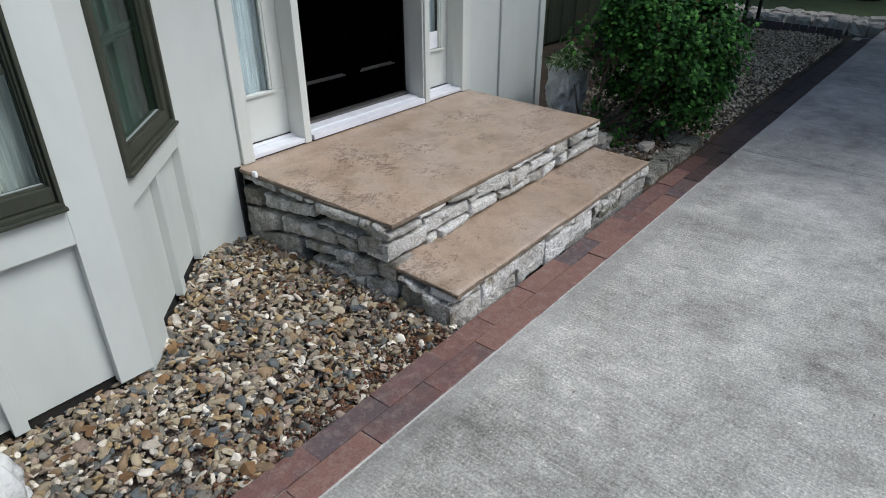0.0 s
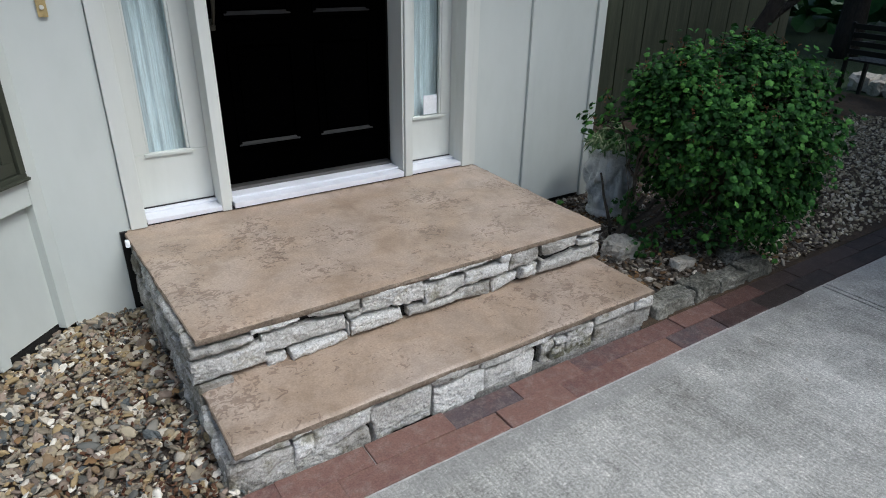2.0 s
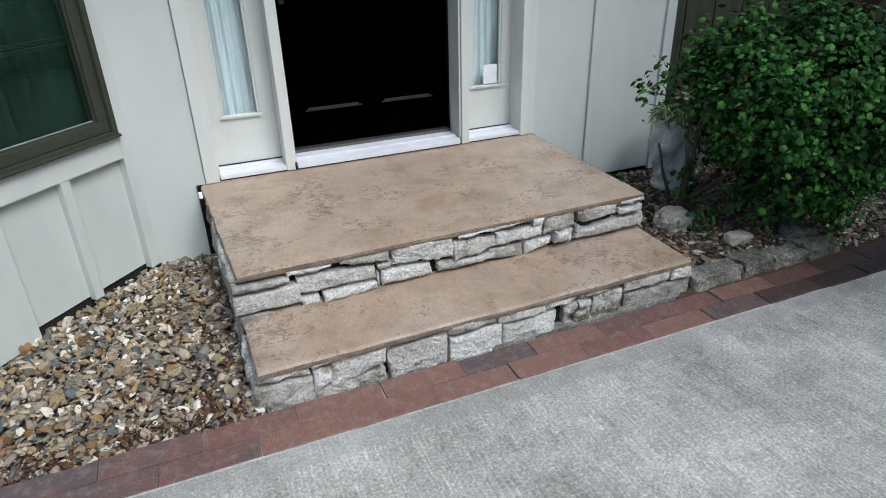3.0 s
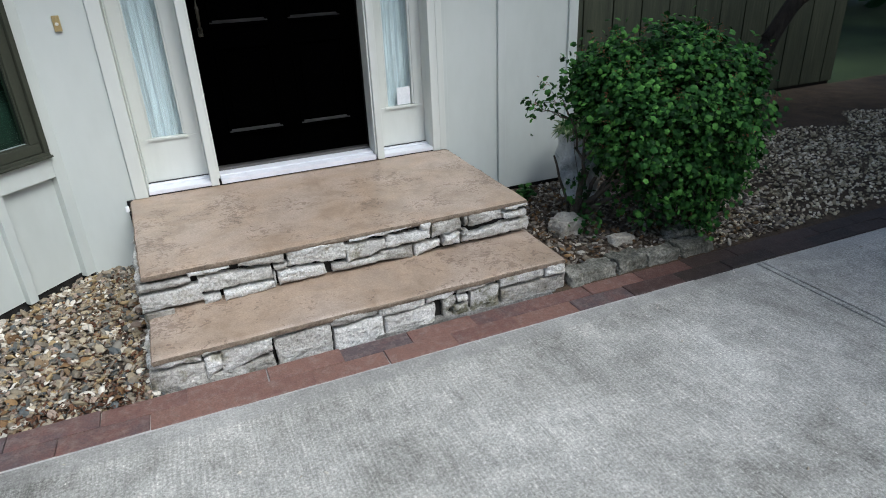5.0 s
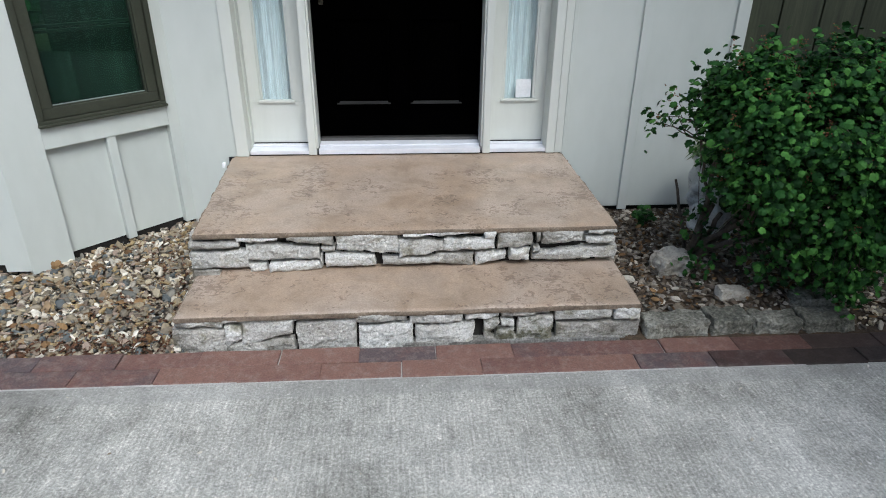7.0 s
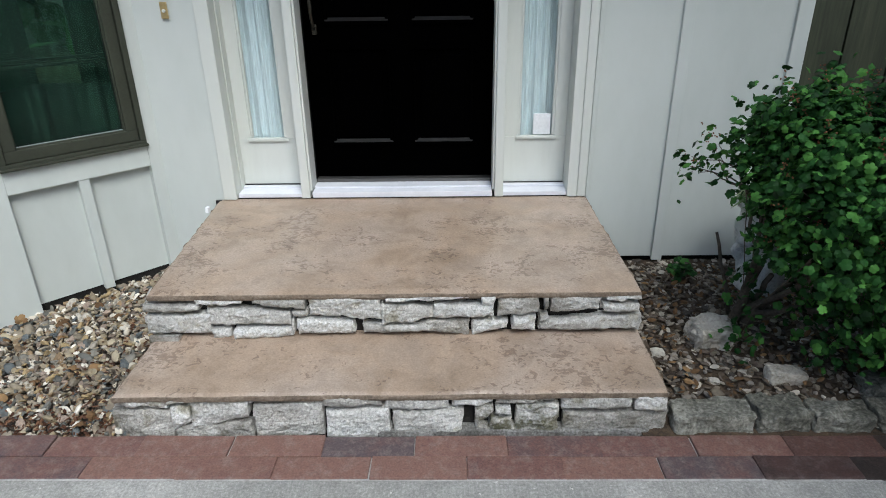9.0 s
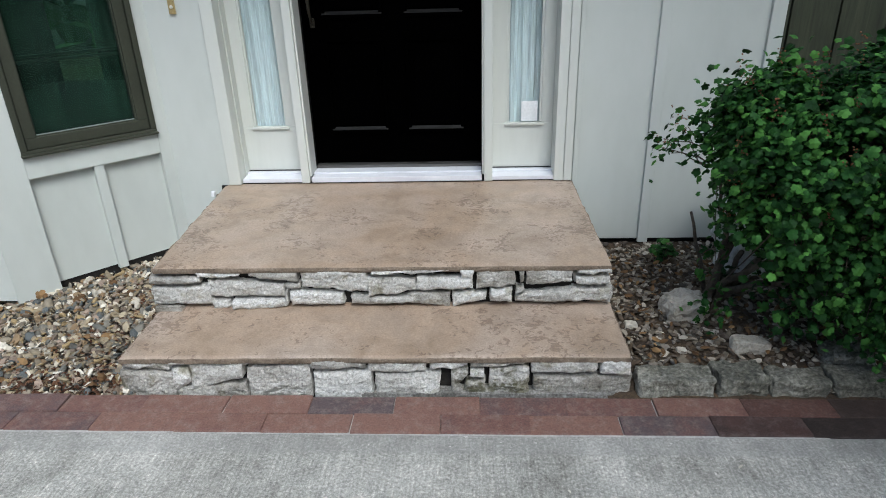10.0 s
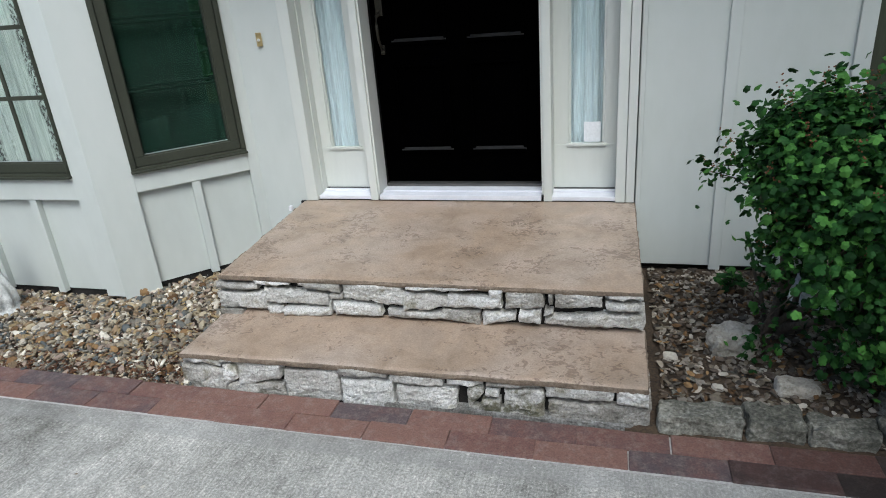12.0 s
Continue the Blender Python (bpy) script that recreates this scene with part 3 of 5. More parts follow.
def bay_window(name, m, u0, u1, z0, z1, cols, row_h, side, label):
    w = thing(name, m @ Vector((u0, 0, z0)), label, "window", kind="structure")
    a, b, d = 0.028, 0.052, 0.012

    def ring(nm, p0, p1, q0, q1, width, y0, y1, mat, upright=0.0):
        up = upright or width
        for lo, hi in (((p0, y0, q0), (p1, y1, q0 + width)), ((p0, y0, q1 - width), (p1, y1, q1)),
                       ((p0, y0, q0 + width), (p0 + up, y1, q1 - width)), ((p1 - up, y0, q0 + width), (p1, y1, q1 - width))):
            box(nm, lo, hi, mat, w, m=m, bev=0.004)

    ring("window_frame", u0, u1, z0, z1, a, -0.06, 0.014, BRONZE, a if side > 0.03 else 0.014)
    e = a if side > 0.03 else 0.014
    ring("window_sash", u0 + e + 0.002, u1 - e - 0.002, z0 + a + 0.002, z1 - a, b, -0.06, 0.0, BRONZE, side)
    box("sill", (u0 - 0.004, -0.01, z0 - 0.001), (u1 + 0.004, 0.026, z0 + 0.012), BRONZE, w, m=m, bev=0.004)
    g0, g1, h0, h1 = u0 + e + side, u1 - e - side, z0 + a + b, z1 - a - b
    ring("glazing_bead", g0 - 0.001, g1 + 0.001, h0 - 0.001, h1 + 0.001, 0.009, -0.05, -0.014, BRONZE)
    box("bead_strip", (g0 + 0.01, -0.03, h0 + 0.009), (g1 - 0.01, -0.02, h0 + 0.012), BEAD, w, m=m, bev=0.001)
    box("bead_strip", (g0 - 0.002, -0.012, h0 - 0.004), (g1 + 0.002, -0.004, h0 + 0.001), BEAD, w, m=m, bev=0.001)
    box("bead_strip", (g0 + 0.009, -0.03, h0 + 0.012), (g0 + 0.012, -0.02, h1 - 0.01), MUNTIN, w, m=m, bev=0.001)
    pane = box("pane", (g0, -0.036, h0), (g1, -0.031, h1), WOODS_GLASS if cols == 1 else CLEAR, w, m=m, bev=0)
    pane.visible_shadow = False
    bar, y0, y1 = (BRONZE, -0.034, -0.022) if cols > 1 else (MUNTIN, -0.056, -0.044)
    for k in range(1, cols):
        u = g0 + (g1 - g0) * k / cols
        box("muntin", (u - 0.011, y0, h0), (u + 0.011, y1, h1), bar, w, m=m, bev=0.003)
    z = h0 + row_h
    while z < h1 - 0.1:
        for dz in ((0.0,) if cols > 1 else (-0.012, 0.012)):
            q = 0.011 if cols > 1 else 0.007
            box("muntin", (g0, y0 - 0.001, z + dz - q), (g1, y1 - 0.001, z + dz + q), bar, w, m=m, bev=0.003)
        z += row_h
    return w


bay_window("window_1", SLANT, 0.066, 0.705, 0.697, 2.05, 1, 0.355, 0.052, "brown casement bay window with thin curtains behind")
bay_window("window_2", FRONT, 0.128, 1.717, 0.715, 2.05, 6, 0.352, 0.008, "brown gridded bay window with lace curtains")


def curtain(name, m, u0, u1, z0, z1, depth, waves, mat, label):
    n = int((u1 - u0) / 0.006)
    verts, faces = [], []
    for j, z in enumerate((z0, z1)):
        for i in range(n + 1):
            u = u0 + (u1 - u0) * i / n
            y = depth + 0.011 * math.sin(waves * u + 1.3 * math.sin(9 * u)) + 0.006 * math.sin(2.3 * waves * u + 1)
            verts.append(tuple(m @ Vector((u, y, z))))
    for i in range(n):
        faces.append((i, i + 1, n + 2 + i, n + 1 + i))
    ob = from_arrays(name, verts, faces, mat, None, "", True)
    return tagged(ob, label, "curtain")


curtain("curtain", SLANT, 0.06, 0.75, 0.7, 2.1, -0.12, 60, SHEER_DIM, "thin gathered curtain in dark green for dim room and reflected woods")
curtain("curtain", FRONT, 0.1, 1.75, 0.7, 2.1, -0.12, 48, LACE, "pale lace curtain behind the gridded window")

# dim room behind, in dark paint, and roof over it: unseen, added for shade
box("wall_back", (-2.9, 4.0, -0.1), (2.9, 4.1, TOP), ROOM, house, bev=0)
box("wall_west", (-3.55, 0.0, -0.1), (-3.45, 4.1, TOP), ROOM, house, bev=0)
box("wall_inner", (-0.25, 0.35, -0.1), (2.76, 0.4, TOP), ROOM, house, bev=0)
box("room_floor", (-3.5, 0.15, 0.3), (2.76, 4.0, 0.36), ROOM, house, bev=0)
box("ceiling", (-3.6, -0.66, TOP), (2.9, 4.1, TOP + 0.05), SOFFIT, house, bev=0)
box("soffit", (-3.8, -0.95, TOP + 0.052), (3.15, 4.3, TOP + 0.09), SOFFIT, house, bev=0)
bm = bmesh.new()
for x in (-3.8, 3.15):
    for y, z in ((-1.0, TOP + 0.1), (4.35, TOP + 0.1), (1.7, TOP + 1.2)):
        bm.verts.new((x, y, z))
bm.verts.ensure_lookup_table()
v = bm.verts
for f in ((0, 1, 2), (3, 5, 4), (0, 2, 5, 3), (1, 4, 5, 2), (0, 3, 4, 1)):
    bm.faces.new([v[i] for i in f])
part("roof", bm, SHINGLE, house)

# ---- entrance ----
ZS = 0.405


def entrance():
    e = thing("door_1", (0.98, 0.0, ZS), "black panelled front door with pale frame and two sidelights", "door", kind="structure")
    yb = 0.135
    # outer casings with a stepped edge
    for side in (0, 1):
        fx = (lambda x: x) if side == 0 else (lambda x: 1.955 - x)
        if side == 0:
            box("casing", (0.036, -0.052, 0.388), (0.106, 0.12, 2.46), TRIM, e, bev=0.005)
        else:
            box("casing", (1.895, -0.04, 0.388), (1.939, 0.12, 2.46), TRIM, e, bev=0.004)
            box("casing", (1.842, -0.048, 0.39), (1.892, 0.12, 2.46), TRIM, e, bev=0.004)
        lo, hi = sorted((fx(0.107), fx(0.114)))
        box("side_jamb", (lo, 0.03, 0.392), (hi, 0.12, 2.46), TRIM, e, bev=0.003)
        # mullion post between sidelight and door
        lo, hi = sorted((fx(0.447), fx(0.492)))
        box("mullion", (lo, -0.04, 0.39), (hi, 0.14, 2.46), TRIM, e, bev=0.004)
        lo, hi = sorted((fx(0.492), fx(0.503)))
        box("door_stop", (lo, -0.026, 0.425), (hi, 0.1, 2.46), TRIM, e, bev=0.003)
        # sidelight: rails, stiles, bead, glass
        x0, x1 = sorted((fx(0.114), fx(0.447)))
        g0, g1 = sorted((fx(0.178), fx(0.366)))
        s = part("sidelight", box_mesh((x0, 0.09, 0.42), (x1, 0.125, 0.68)), TRIM, e)
        box("stile", (x0, 0.09, 0.68), (g0, 0.125, 2.4), TRIM, s, bev=0.003)
        box("stile", (g1, 0.09, 0.68), (x1, 0.125, 2.4), TRIM, s, bev=0.003)
        box("bead", (g0 - 0.012, 0.076, 0.668), (g1 + 0.012, 0.092, 0.684), TRIM, s, bev=0.004)
        for lo, hi in ((g0, g0 + 0.012), (g1 - 0.012, g1)):
            box("bead", (lo, 0.095, 0.684), (hi, 0.118, 2.4), TRIM, s, bev=0.004)
        p = box("pane", (g0 - 0.004, 0.112, 0.675), (g1 + 0.004, 0.117, 2.4), GLASS, s, bev=0)
        p.visible_shadow = False
        lo, hi = x0 - 0.004, x1 + 0.002
        box("sill", (lo, -0.034, 0.393), (hi, 0.092, 0.416), SILL, e, bev=0.004)
        # black line put in as the shade between sill and panel
        box("gap_line", (lo + 0.004, 0.082, 0.427), (hi - 0.004, 0.09, 0.432), IRON_GAP_BLACK, e, bev=0)
        box("sill_step", (lo, 0.05, 0.416), (hi, 0.092, 0.427), SILL, e, bev=0.003)
    # recessed black strip that paints the dark gap under the sills
    box("gap_strip", (0.02, -0.028, 0.36), (1.935, 0.09, 0.391), IRON_GAP_BLACK, e, bev=0)
    # door sill and threshold
    box("sill", (0.505, -0.045, 0.394), (1.45, 0.1, 0.424), SILL, e, bev=0.004)
    box("sill_step", (0.505, 0.02, 0.424), (1.45, 0.1, 0.434), SILL, e, bev=0.003)
    box("threshold", (0.505, 0.1, 0.39), (1.45, 0.17, 0.45), DARK_METAL, e, bev=0.006)
    box("head_jamb", (0.116, -0.03, 2.42), (1.84, 0.14, 2.462), TRIM, e, bev=0.004)
    # door leaf with raised panels
    leaf = part("door_leaf", box_mesh((0.5, yb + 0.01, 0.452), (1.455, yb + 0.05, 2.42)), DOOR_BLACK, e)
    for a, b in ((0.608, 0.932), (1.042, 1.356)):
        for q0, q1 in ((0.627, 1.14), (1.24, 2.28)):
            bm2 = bmesh.new()
            for lo, hi in (((a, q0), (b, q0 + 0.02)), ((a, q1 - 0.02), (b, q1)), ((a, q0 + 0.02), (a + 0.02, q1 - 0.02)), ((b - 0.02, q0 + 0.02), (b, q1 - 0.02))):
                add_box(bm2, (lo[0], yb - 0.004, lo[1]), (hi[0], yb + 0.012, hi[1]), None, 0.006)
            part("panel_moulding", bm2, DOOR_BLACK, leaf)
            # sloped strip that carries the painted highlight on the panel's lower edge
            bm2 = bmesh.new()
            for k, (dy, dz) in enumerate(((-0.004, 0.0), (0.012, 0.014))):
                for xx in (a + 0.004, b - 0.004):
                    bm2.verts.new((xx, yb - 0.006 + dy, q0 + 0.0215 + dz))
            bm2.verts.ensure_lookup_table()
            bm2.faces.new([bm2.verts[n] for n in (0, 1, 3, 2)])
            ext = bmesh.ops.extrude_face_region(bm2, geom=bm2.faces[:])
            for q in ext["geom"]:
                if isinstance(q, bmesh.types.BMVert):
                    q.co.y += 0.003
                    q.co.z -= 0.003
            bmesh.ops.recalc_face_normals(bm2, faces=bm2.faces)
            part("panel_ledge", bm2, DOOR_LEDGE_LIGHT, leaf, "lower ledge, paler and glossier to carry its highlight")
            box("raised_panel", (a + 0.045, yb + 0.0, q0 + 0.045), (b - 0.045, yb + 0.012, q1 - 0.045), DOOR_BLACK, leaf, bev=0.005)
    # handle set
    h = part("door_handle", box_mesh((0.535, yb - 0.004, 1.4), (0.578, yb + 0.011, 1.56), 0.006), NICKEL, e, "worn brass thumb-latch handle set")
    tube("grip", [(0.556, yb - 0.005, 1.42), (0.556, yb - 0.05, 1.4), (0.556, yb - 0.06, 1.35), (0.556, yb - 0.05, 1.28), (0.556, yb - 0.02, 1.235), (0.556, yb + 0.008, 1.22)],
         [0.007, 0.008, 0.01, 0.008, 0.007, 0.01], NICKEL, h)
    box("end_plate", (0.543, yb - 0.004, 1.195), (0.569, yb + 0.011, 1.245), NICKEL, h, bev=0.005)


def box_mesh(lo, hi, bev=0.003):
    bm = bmesh.new()
    add_box(bm, lo, hi, None, bev)
    return bm


entrance()
FAC = frame_of((0, 0), (1, 0), (0, 1))
for a, b in ((0.15, 0.4), (1.55, 1.81)):
    curtain("curtain", FAC, a, b, 0.6, 2.42, 0.165, 130, SHEER, "white gathered sheer curtain behind the sidelight")
note = box("paper_notice", (1.668, 0.104, 0.686), (1.757, 0.1105, 0.794), CARD, bev=0.001)
tagged(note, "small blank white card on the sidelight glass", "notice")

chip = part("caulk_scrap", rough_block((-0.012, -0.205, 0.372), (0.008, -0.175, 0.402), 91, 0.008, 5, 4, 4, 0.6), CARD)
tagged(chip, "small white scrap of caulk at the slab edge", "scrap")

bell = thing("doorbell", (-0.105, -0.04, 1.33), "small brass doorbell plate with white button", "doorbell")
box("plate", (-0.121, -0.047, 1.292), (-0.087, -0.04, 1.366), BRASS, bell, bev=0.003)
bmb = bmesh.new()
bmesh.ops.create_cone(bmb, cap_ends=True, segments=20, radius1=0.0085, radius2=0.007, depth=0.008, matrix=pose(-0.104, -0.05, 1.327, 90))
part("button", bmb, BUTTON, bell, "white push button")
for z in (1.302, 1.356):
    bmb = bmesh.new()
    bmesh.ops.create_cone(bmb, cap_ends=True, segments=10, radius1=0.003, radius2=0.002, depth=0.003, matrix=pose(-0.104, -0.048, z, 90))
    part("screw", bmb, BRASS, bell)

# ---- steps ----
steps = thing("entrance_steps", (1.0, -0.7, 0.0), "two tan stamped-concrete steps on split limestone risers", "steps", kind="structure")


def tread(name, corners, top_back, top_front, thick, seed):
    """A slab with a slightly wavering worn edge; corners: back left, back right, front right, front left."""
    nx, ny = 90, 44
    verts, faces = [], []
    bl, br, fr, fl = [Vector(c) for c in corners]
    for j in range(ny + 1):
        t = j / ny
        for i in range(nx + 1):
            s = i / nx
            p = bl.lerp(br, s).lerp(fl.lerp(fr, s), t)
            z = top_back + (top_front - top_back) * t
            z += 0.0016 * noise.noise(Vector((p.x * 5, p.y * 5, seed)))
            edge = min(s * 1.9, (1 - s) * 1.9, (1 - t) * 1.0)
            if edge < 0.022:
                z -= 0.006 * (1 - edge / 0.022) ** 2
            w = 0.004 * noise.noise(Vector((p.x * 6, p.y * 6, seed + 4))) + 0.002 * noise.noise(Vector((p.x * 30, p.y * 30, seed + 4)))
            if i in (0, nx):
                p.x += w
            if j == ny:
                p.y += w
            verts.append((p.x, p.y, z))
    row = nx + 1
    for j in range(ny):
        for i in range(nx):
            faces.append((j * row + i, (j + 1) * row + i, (j + 1) * row + i + 1, j * row + i + 1))
    rim = [j * row for j in range(ny + 1)] + [ny * row + i for i in range(1, nx + 1)] + [j * row + nx for j in range(ny - 1, -1, -1)]
    base = len(verts)
    for lay, (dz, out) in enumerate(((0.0, 0.0), (-0.12, 0.004), (-0.55, 0.005), (-1.0, 0.0))):
        for k in rim:
            x, y, z = verts[k]
            c = ((bl + br + fr + fl) / 4)
            d = (Vector((x, y)) - c).normalized()
            q = (0.005 * noise.noise(Vector((x * 14, y * 14, seed + 9 + lay))) + 0.004 * noise.noise(Vector((x * 45, y * 45, seed + 9 + lay)))) if lay else 0.0
            verts.append((x + d.x * (out + q), y + d.y * (out + q), z + thick * dz + q))
    n = len(rim)
    for lay in range(3):
        b0 = base + lay * n
        for k in range(n - 1):
            faces.append((b0 + k, b0 + k + 1, b0 + n + k + 1, b0 + n + k)[::-1])
    faces.append(tuple(base + 3 * n + k for k in range(n)))
    ob = from_arrays(name, verts, faces, STAMPED, steps, "", True)
    ob.data.materials.append(SLAB_EDGE)
    for p in list(ob.data.polygons)[nx * ny:]:
        p.material_index = 1
        p.use_smooth = False
    return ob


tread("tread", ((0.008, -0.02), (1.942, -0.02), (1.96, -1.05), (0.062, -1.055)), 0.386, 0.363, 0.022, 1.0)
tread("tread", ((0.05, -1.0), (1.975, -1.0), (1.976, -1.402), (0.06, -1.418)), 0.17, 0.16, 0.022, 2.0)
# black cores carry the shade seen between the stones
box("core", (0.098, -1.008, -0.1), (1.89, -0.005, 0.345), GAP_SHADE, steps, bev=0)
box("core", (0.1, -1.36, -0.1), (1.9, -1.0, 0.132), GAP_SHADE, steps, bev=0)

UPPER = [
    (0.027, 0.254, 0.278, 0.285, 0.321, 0.319), (0.029, 0.294, 0.18, 0.187, 0.269, 0.279), (0.235, 0.425, 0.311, 0.319, 0.337, 0.331),
    (0.272, 0.606, 0.216, 0.219, 0.305, 0.288), (0.281, 0.371, 0.161, 0.163, 0.209, 0.21), (0.375, 0.611, 0.163, 0.17, 0.21, 0.214),
    (0.455, 0.672, 0.315, 0.289, 0.335, 0.335), (0.61, 0.679, 0.254, 0.256, 0.288, 0.291), (0.601, 0.62, 0.184, 0.179, 0.254, 0.253),
    (0.622, 0.857, 0.174, 0.182, 0.253, 0.234), (0.675, 0.963, 0.259, 0.233, 0.342, 0.34), (0.88, 1.167, 0.181, 0.181, 0.225, 0.224),
    (0.954, 1.171, 0.223, 0.246, 0.317, 0.303), (0.974, 1.148, 0.324, 0.333, 0.34, 0.341),
]
UPPER_2 = [
    (1.107, 1.336, 0.321, 0.34, 0.343, 0.345), (1.163, 1.403, 0.246, 0.255, 0.316, 0.308), (1.346, 1.402, 0.305, 0.301, 0.343, 0.343),
    (1.126, 1.307, 0.184, 0.162, 0.236, 0.244), (1.309, 1.457, 0.168, 0.197, 0.244, 0.24), (1.409, 1.578, 0.248, 0.265, 0.343, 0.34),
    (1.462, 1.565, 0.193, 0.193, 0.256, 0.262), (1.589, 1.615, 0.271, 0.279, 0.33, 0.333), (1.568, 1.616, 0.238, 0.245, 0.272, 0.262),
    (1.615, 1.812, 0.264, 0.278, 0.339, 0.334), (1.569, 1.974, 0.187, 0.186, 0.233, 0.264), (1.825, 1.962, 0.319, 0.322, 0.338, 0.344),
    (1.816, 1.958, 0.271, 0.269, 0.311, 0.313),
]
LOWER = [
    (0.045, 0.238, 0.104, 0.094, 0.14, 0.136), (0.024, 0.248, -0.022, -0.017, 0.097, 0.087), (0.234, 0.317, 0.12, 0.126, 0.138, 0.136),
    (0.238, 0.312, 0.028, 0.032, 0.112, 0.109), (0.303, 0.524, 0.028, 0.062, 0.126, 0.136), (0.241, 0.523, -0.022, -0.023, 0.019, 0.036),
    (0.517, 0.654, 0.109, 0.14, 0.126, 0.142), (0.526, 0.783, -0.012, -0.003, 0.103, 0.126), (0.656, 0.755, 0.125, 0.127, 0.142, 0.142),
    (0.769, 0.996, 0.094, 0.102, 0.142, 0.142), (0.783, 1.014, -0.015, -0.006, 0.083, 0.096), (0.526, 0.576, -0.016, -0.017, 0.025, -0.011),
]
LOWER_2 = [
    (0.998, 1.225, 0.083, 0.085, 0.142, 0.139), (1.016, 1.275, 0.007, 0.017, 0.078, 0.084), (1.228, 1.38, 0.088, 0.1, 0.134, 0.142),
    (1.384, 1.595, 0.098, 0.115, 0.142, 0.142), (1.309, 1.38, 0.018, 0.063, 0.101, 0.1), (1.38, 1.443, 0.063, 0.061, 0.091, 0.094),
    (1.362, 1.45, 0.012, 0.013, 0.05, 0.053), (1.453, 1.61, 0.008, 0.003, 0.102, 0.11), (1.314, 1.599, -0.016, -0.02, 0.011, -0),
    (1.609, 1.865, 0.077, 0.081, 0.139, 0.142), (1.618, 1.995, -0.005, -0.028, 0.068, 0.069), (1.868, 1.986, 0.077, 0.07, 0.142, 0.142),
]
SIDE = [
    (-0.035, -0.304, 0.318, 0.308, 0.345, 0.345), (-0.314, -0.514, 0.315, 0.32, 0.345, 0.345), (-0.523, -0.595, 0.326, 0.333, 0.345, 0.345),
    (-0.591, -0.87, 0.285, 0.296, 0.345, 0.345), (-0.869, -0.948, 0.285, 0.295, 0.344, 0.345), (-0.956, -1.098, 0.313, 0.315, 0.345, 0.334),
    (-0.007, -0.179, 0.177, 0.201, 0.28, 0.289), (-0.192, -0.434, 0.194, 0.229, 0.281, 0.29), (-0.41, -0.578, 0.231, 0.254, 0.294, 0.324),
    (0.013, -0.309, 0.049, 0.106, 0.172, 0.191), (-0.309, -0.722, 0.099, 0.154, 0.191, 0.221), (-0.579, -0.862, 0.228, 0.231, 0.247, 0.258),
]
SIDE_2 = [
    (-0.723, -0.857, 0.164, 0.156, 0.228, 0.231), (0.035, -0.456, -0.068, 0.008, 0.036, 0.109), (-0.469, -0.703, 0.05, 0.082, 0.104, 0.133),
    (-0.684, -0.833, 0.06, 0.086, 0.131, 0.157), (-0.511, -0.788, -0.062, -0.023, 0.025, 0.059), (-0.778, -0.963, 0.038, 0.079, 0.125, 0.148),
    (-0.858, -1.101, 0.17, 0.203, 0.252, 0.311), (-0.971, -1.088, 0.082, 0.086, 0.158, 0.193), (-0.769, -0.9, -0.022, 0.021, 0.023, 0.057),
    (-0.897, -0.988, -0.037, -0.015, 0.057, 0.064), (-0.972, -1.091, -0.029, -0.001, 0.071, 0.103),
]
SIDE_3 = [
    (-1.099, -1.255, 0.107, 0.091, 0.134, 0.117), (-1.106, -1.239, 0.014, 0.018, 0.096, 0.098), (-1.239, -1.332, 0.018, 0.046, 0.105, 0.104),
    (-1.325, -1.422, -0.051, -0.006, 0.069, 0.11), (-1.106, -1.282, -0.064, -0.017, 0.004, 0.046),
]


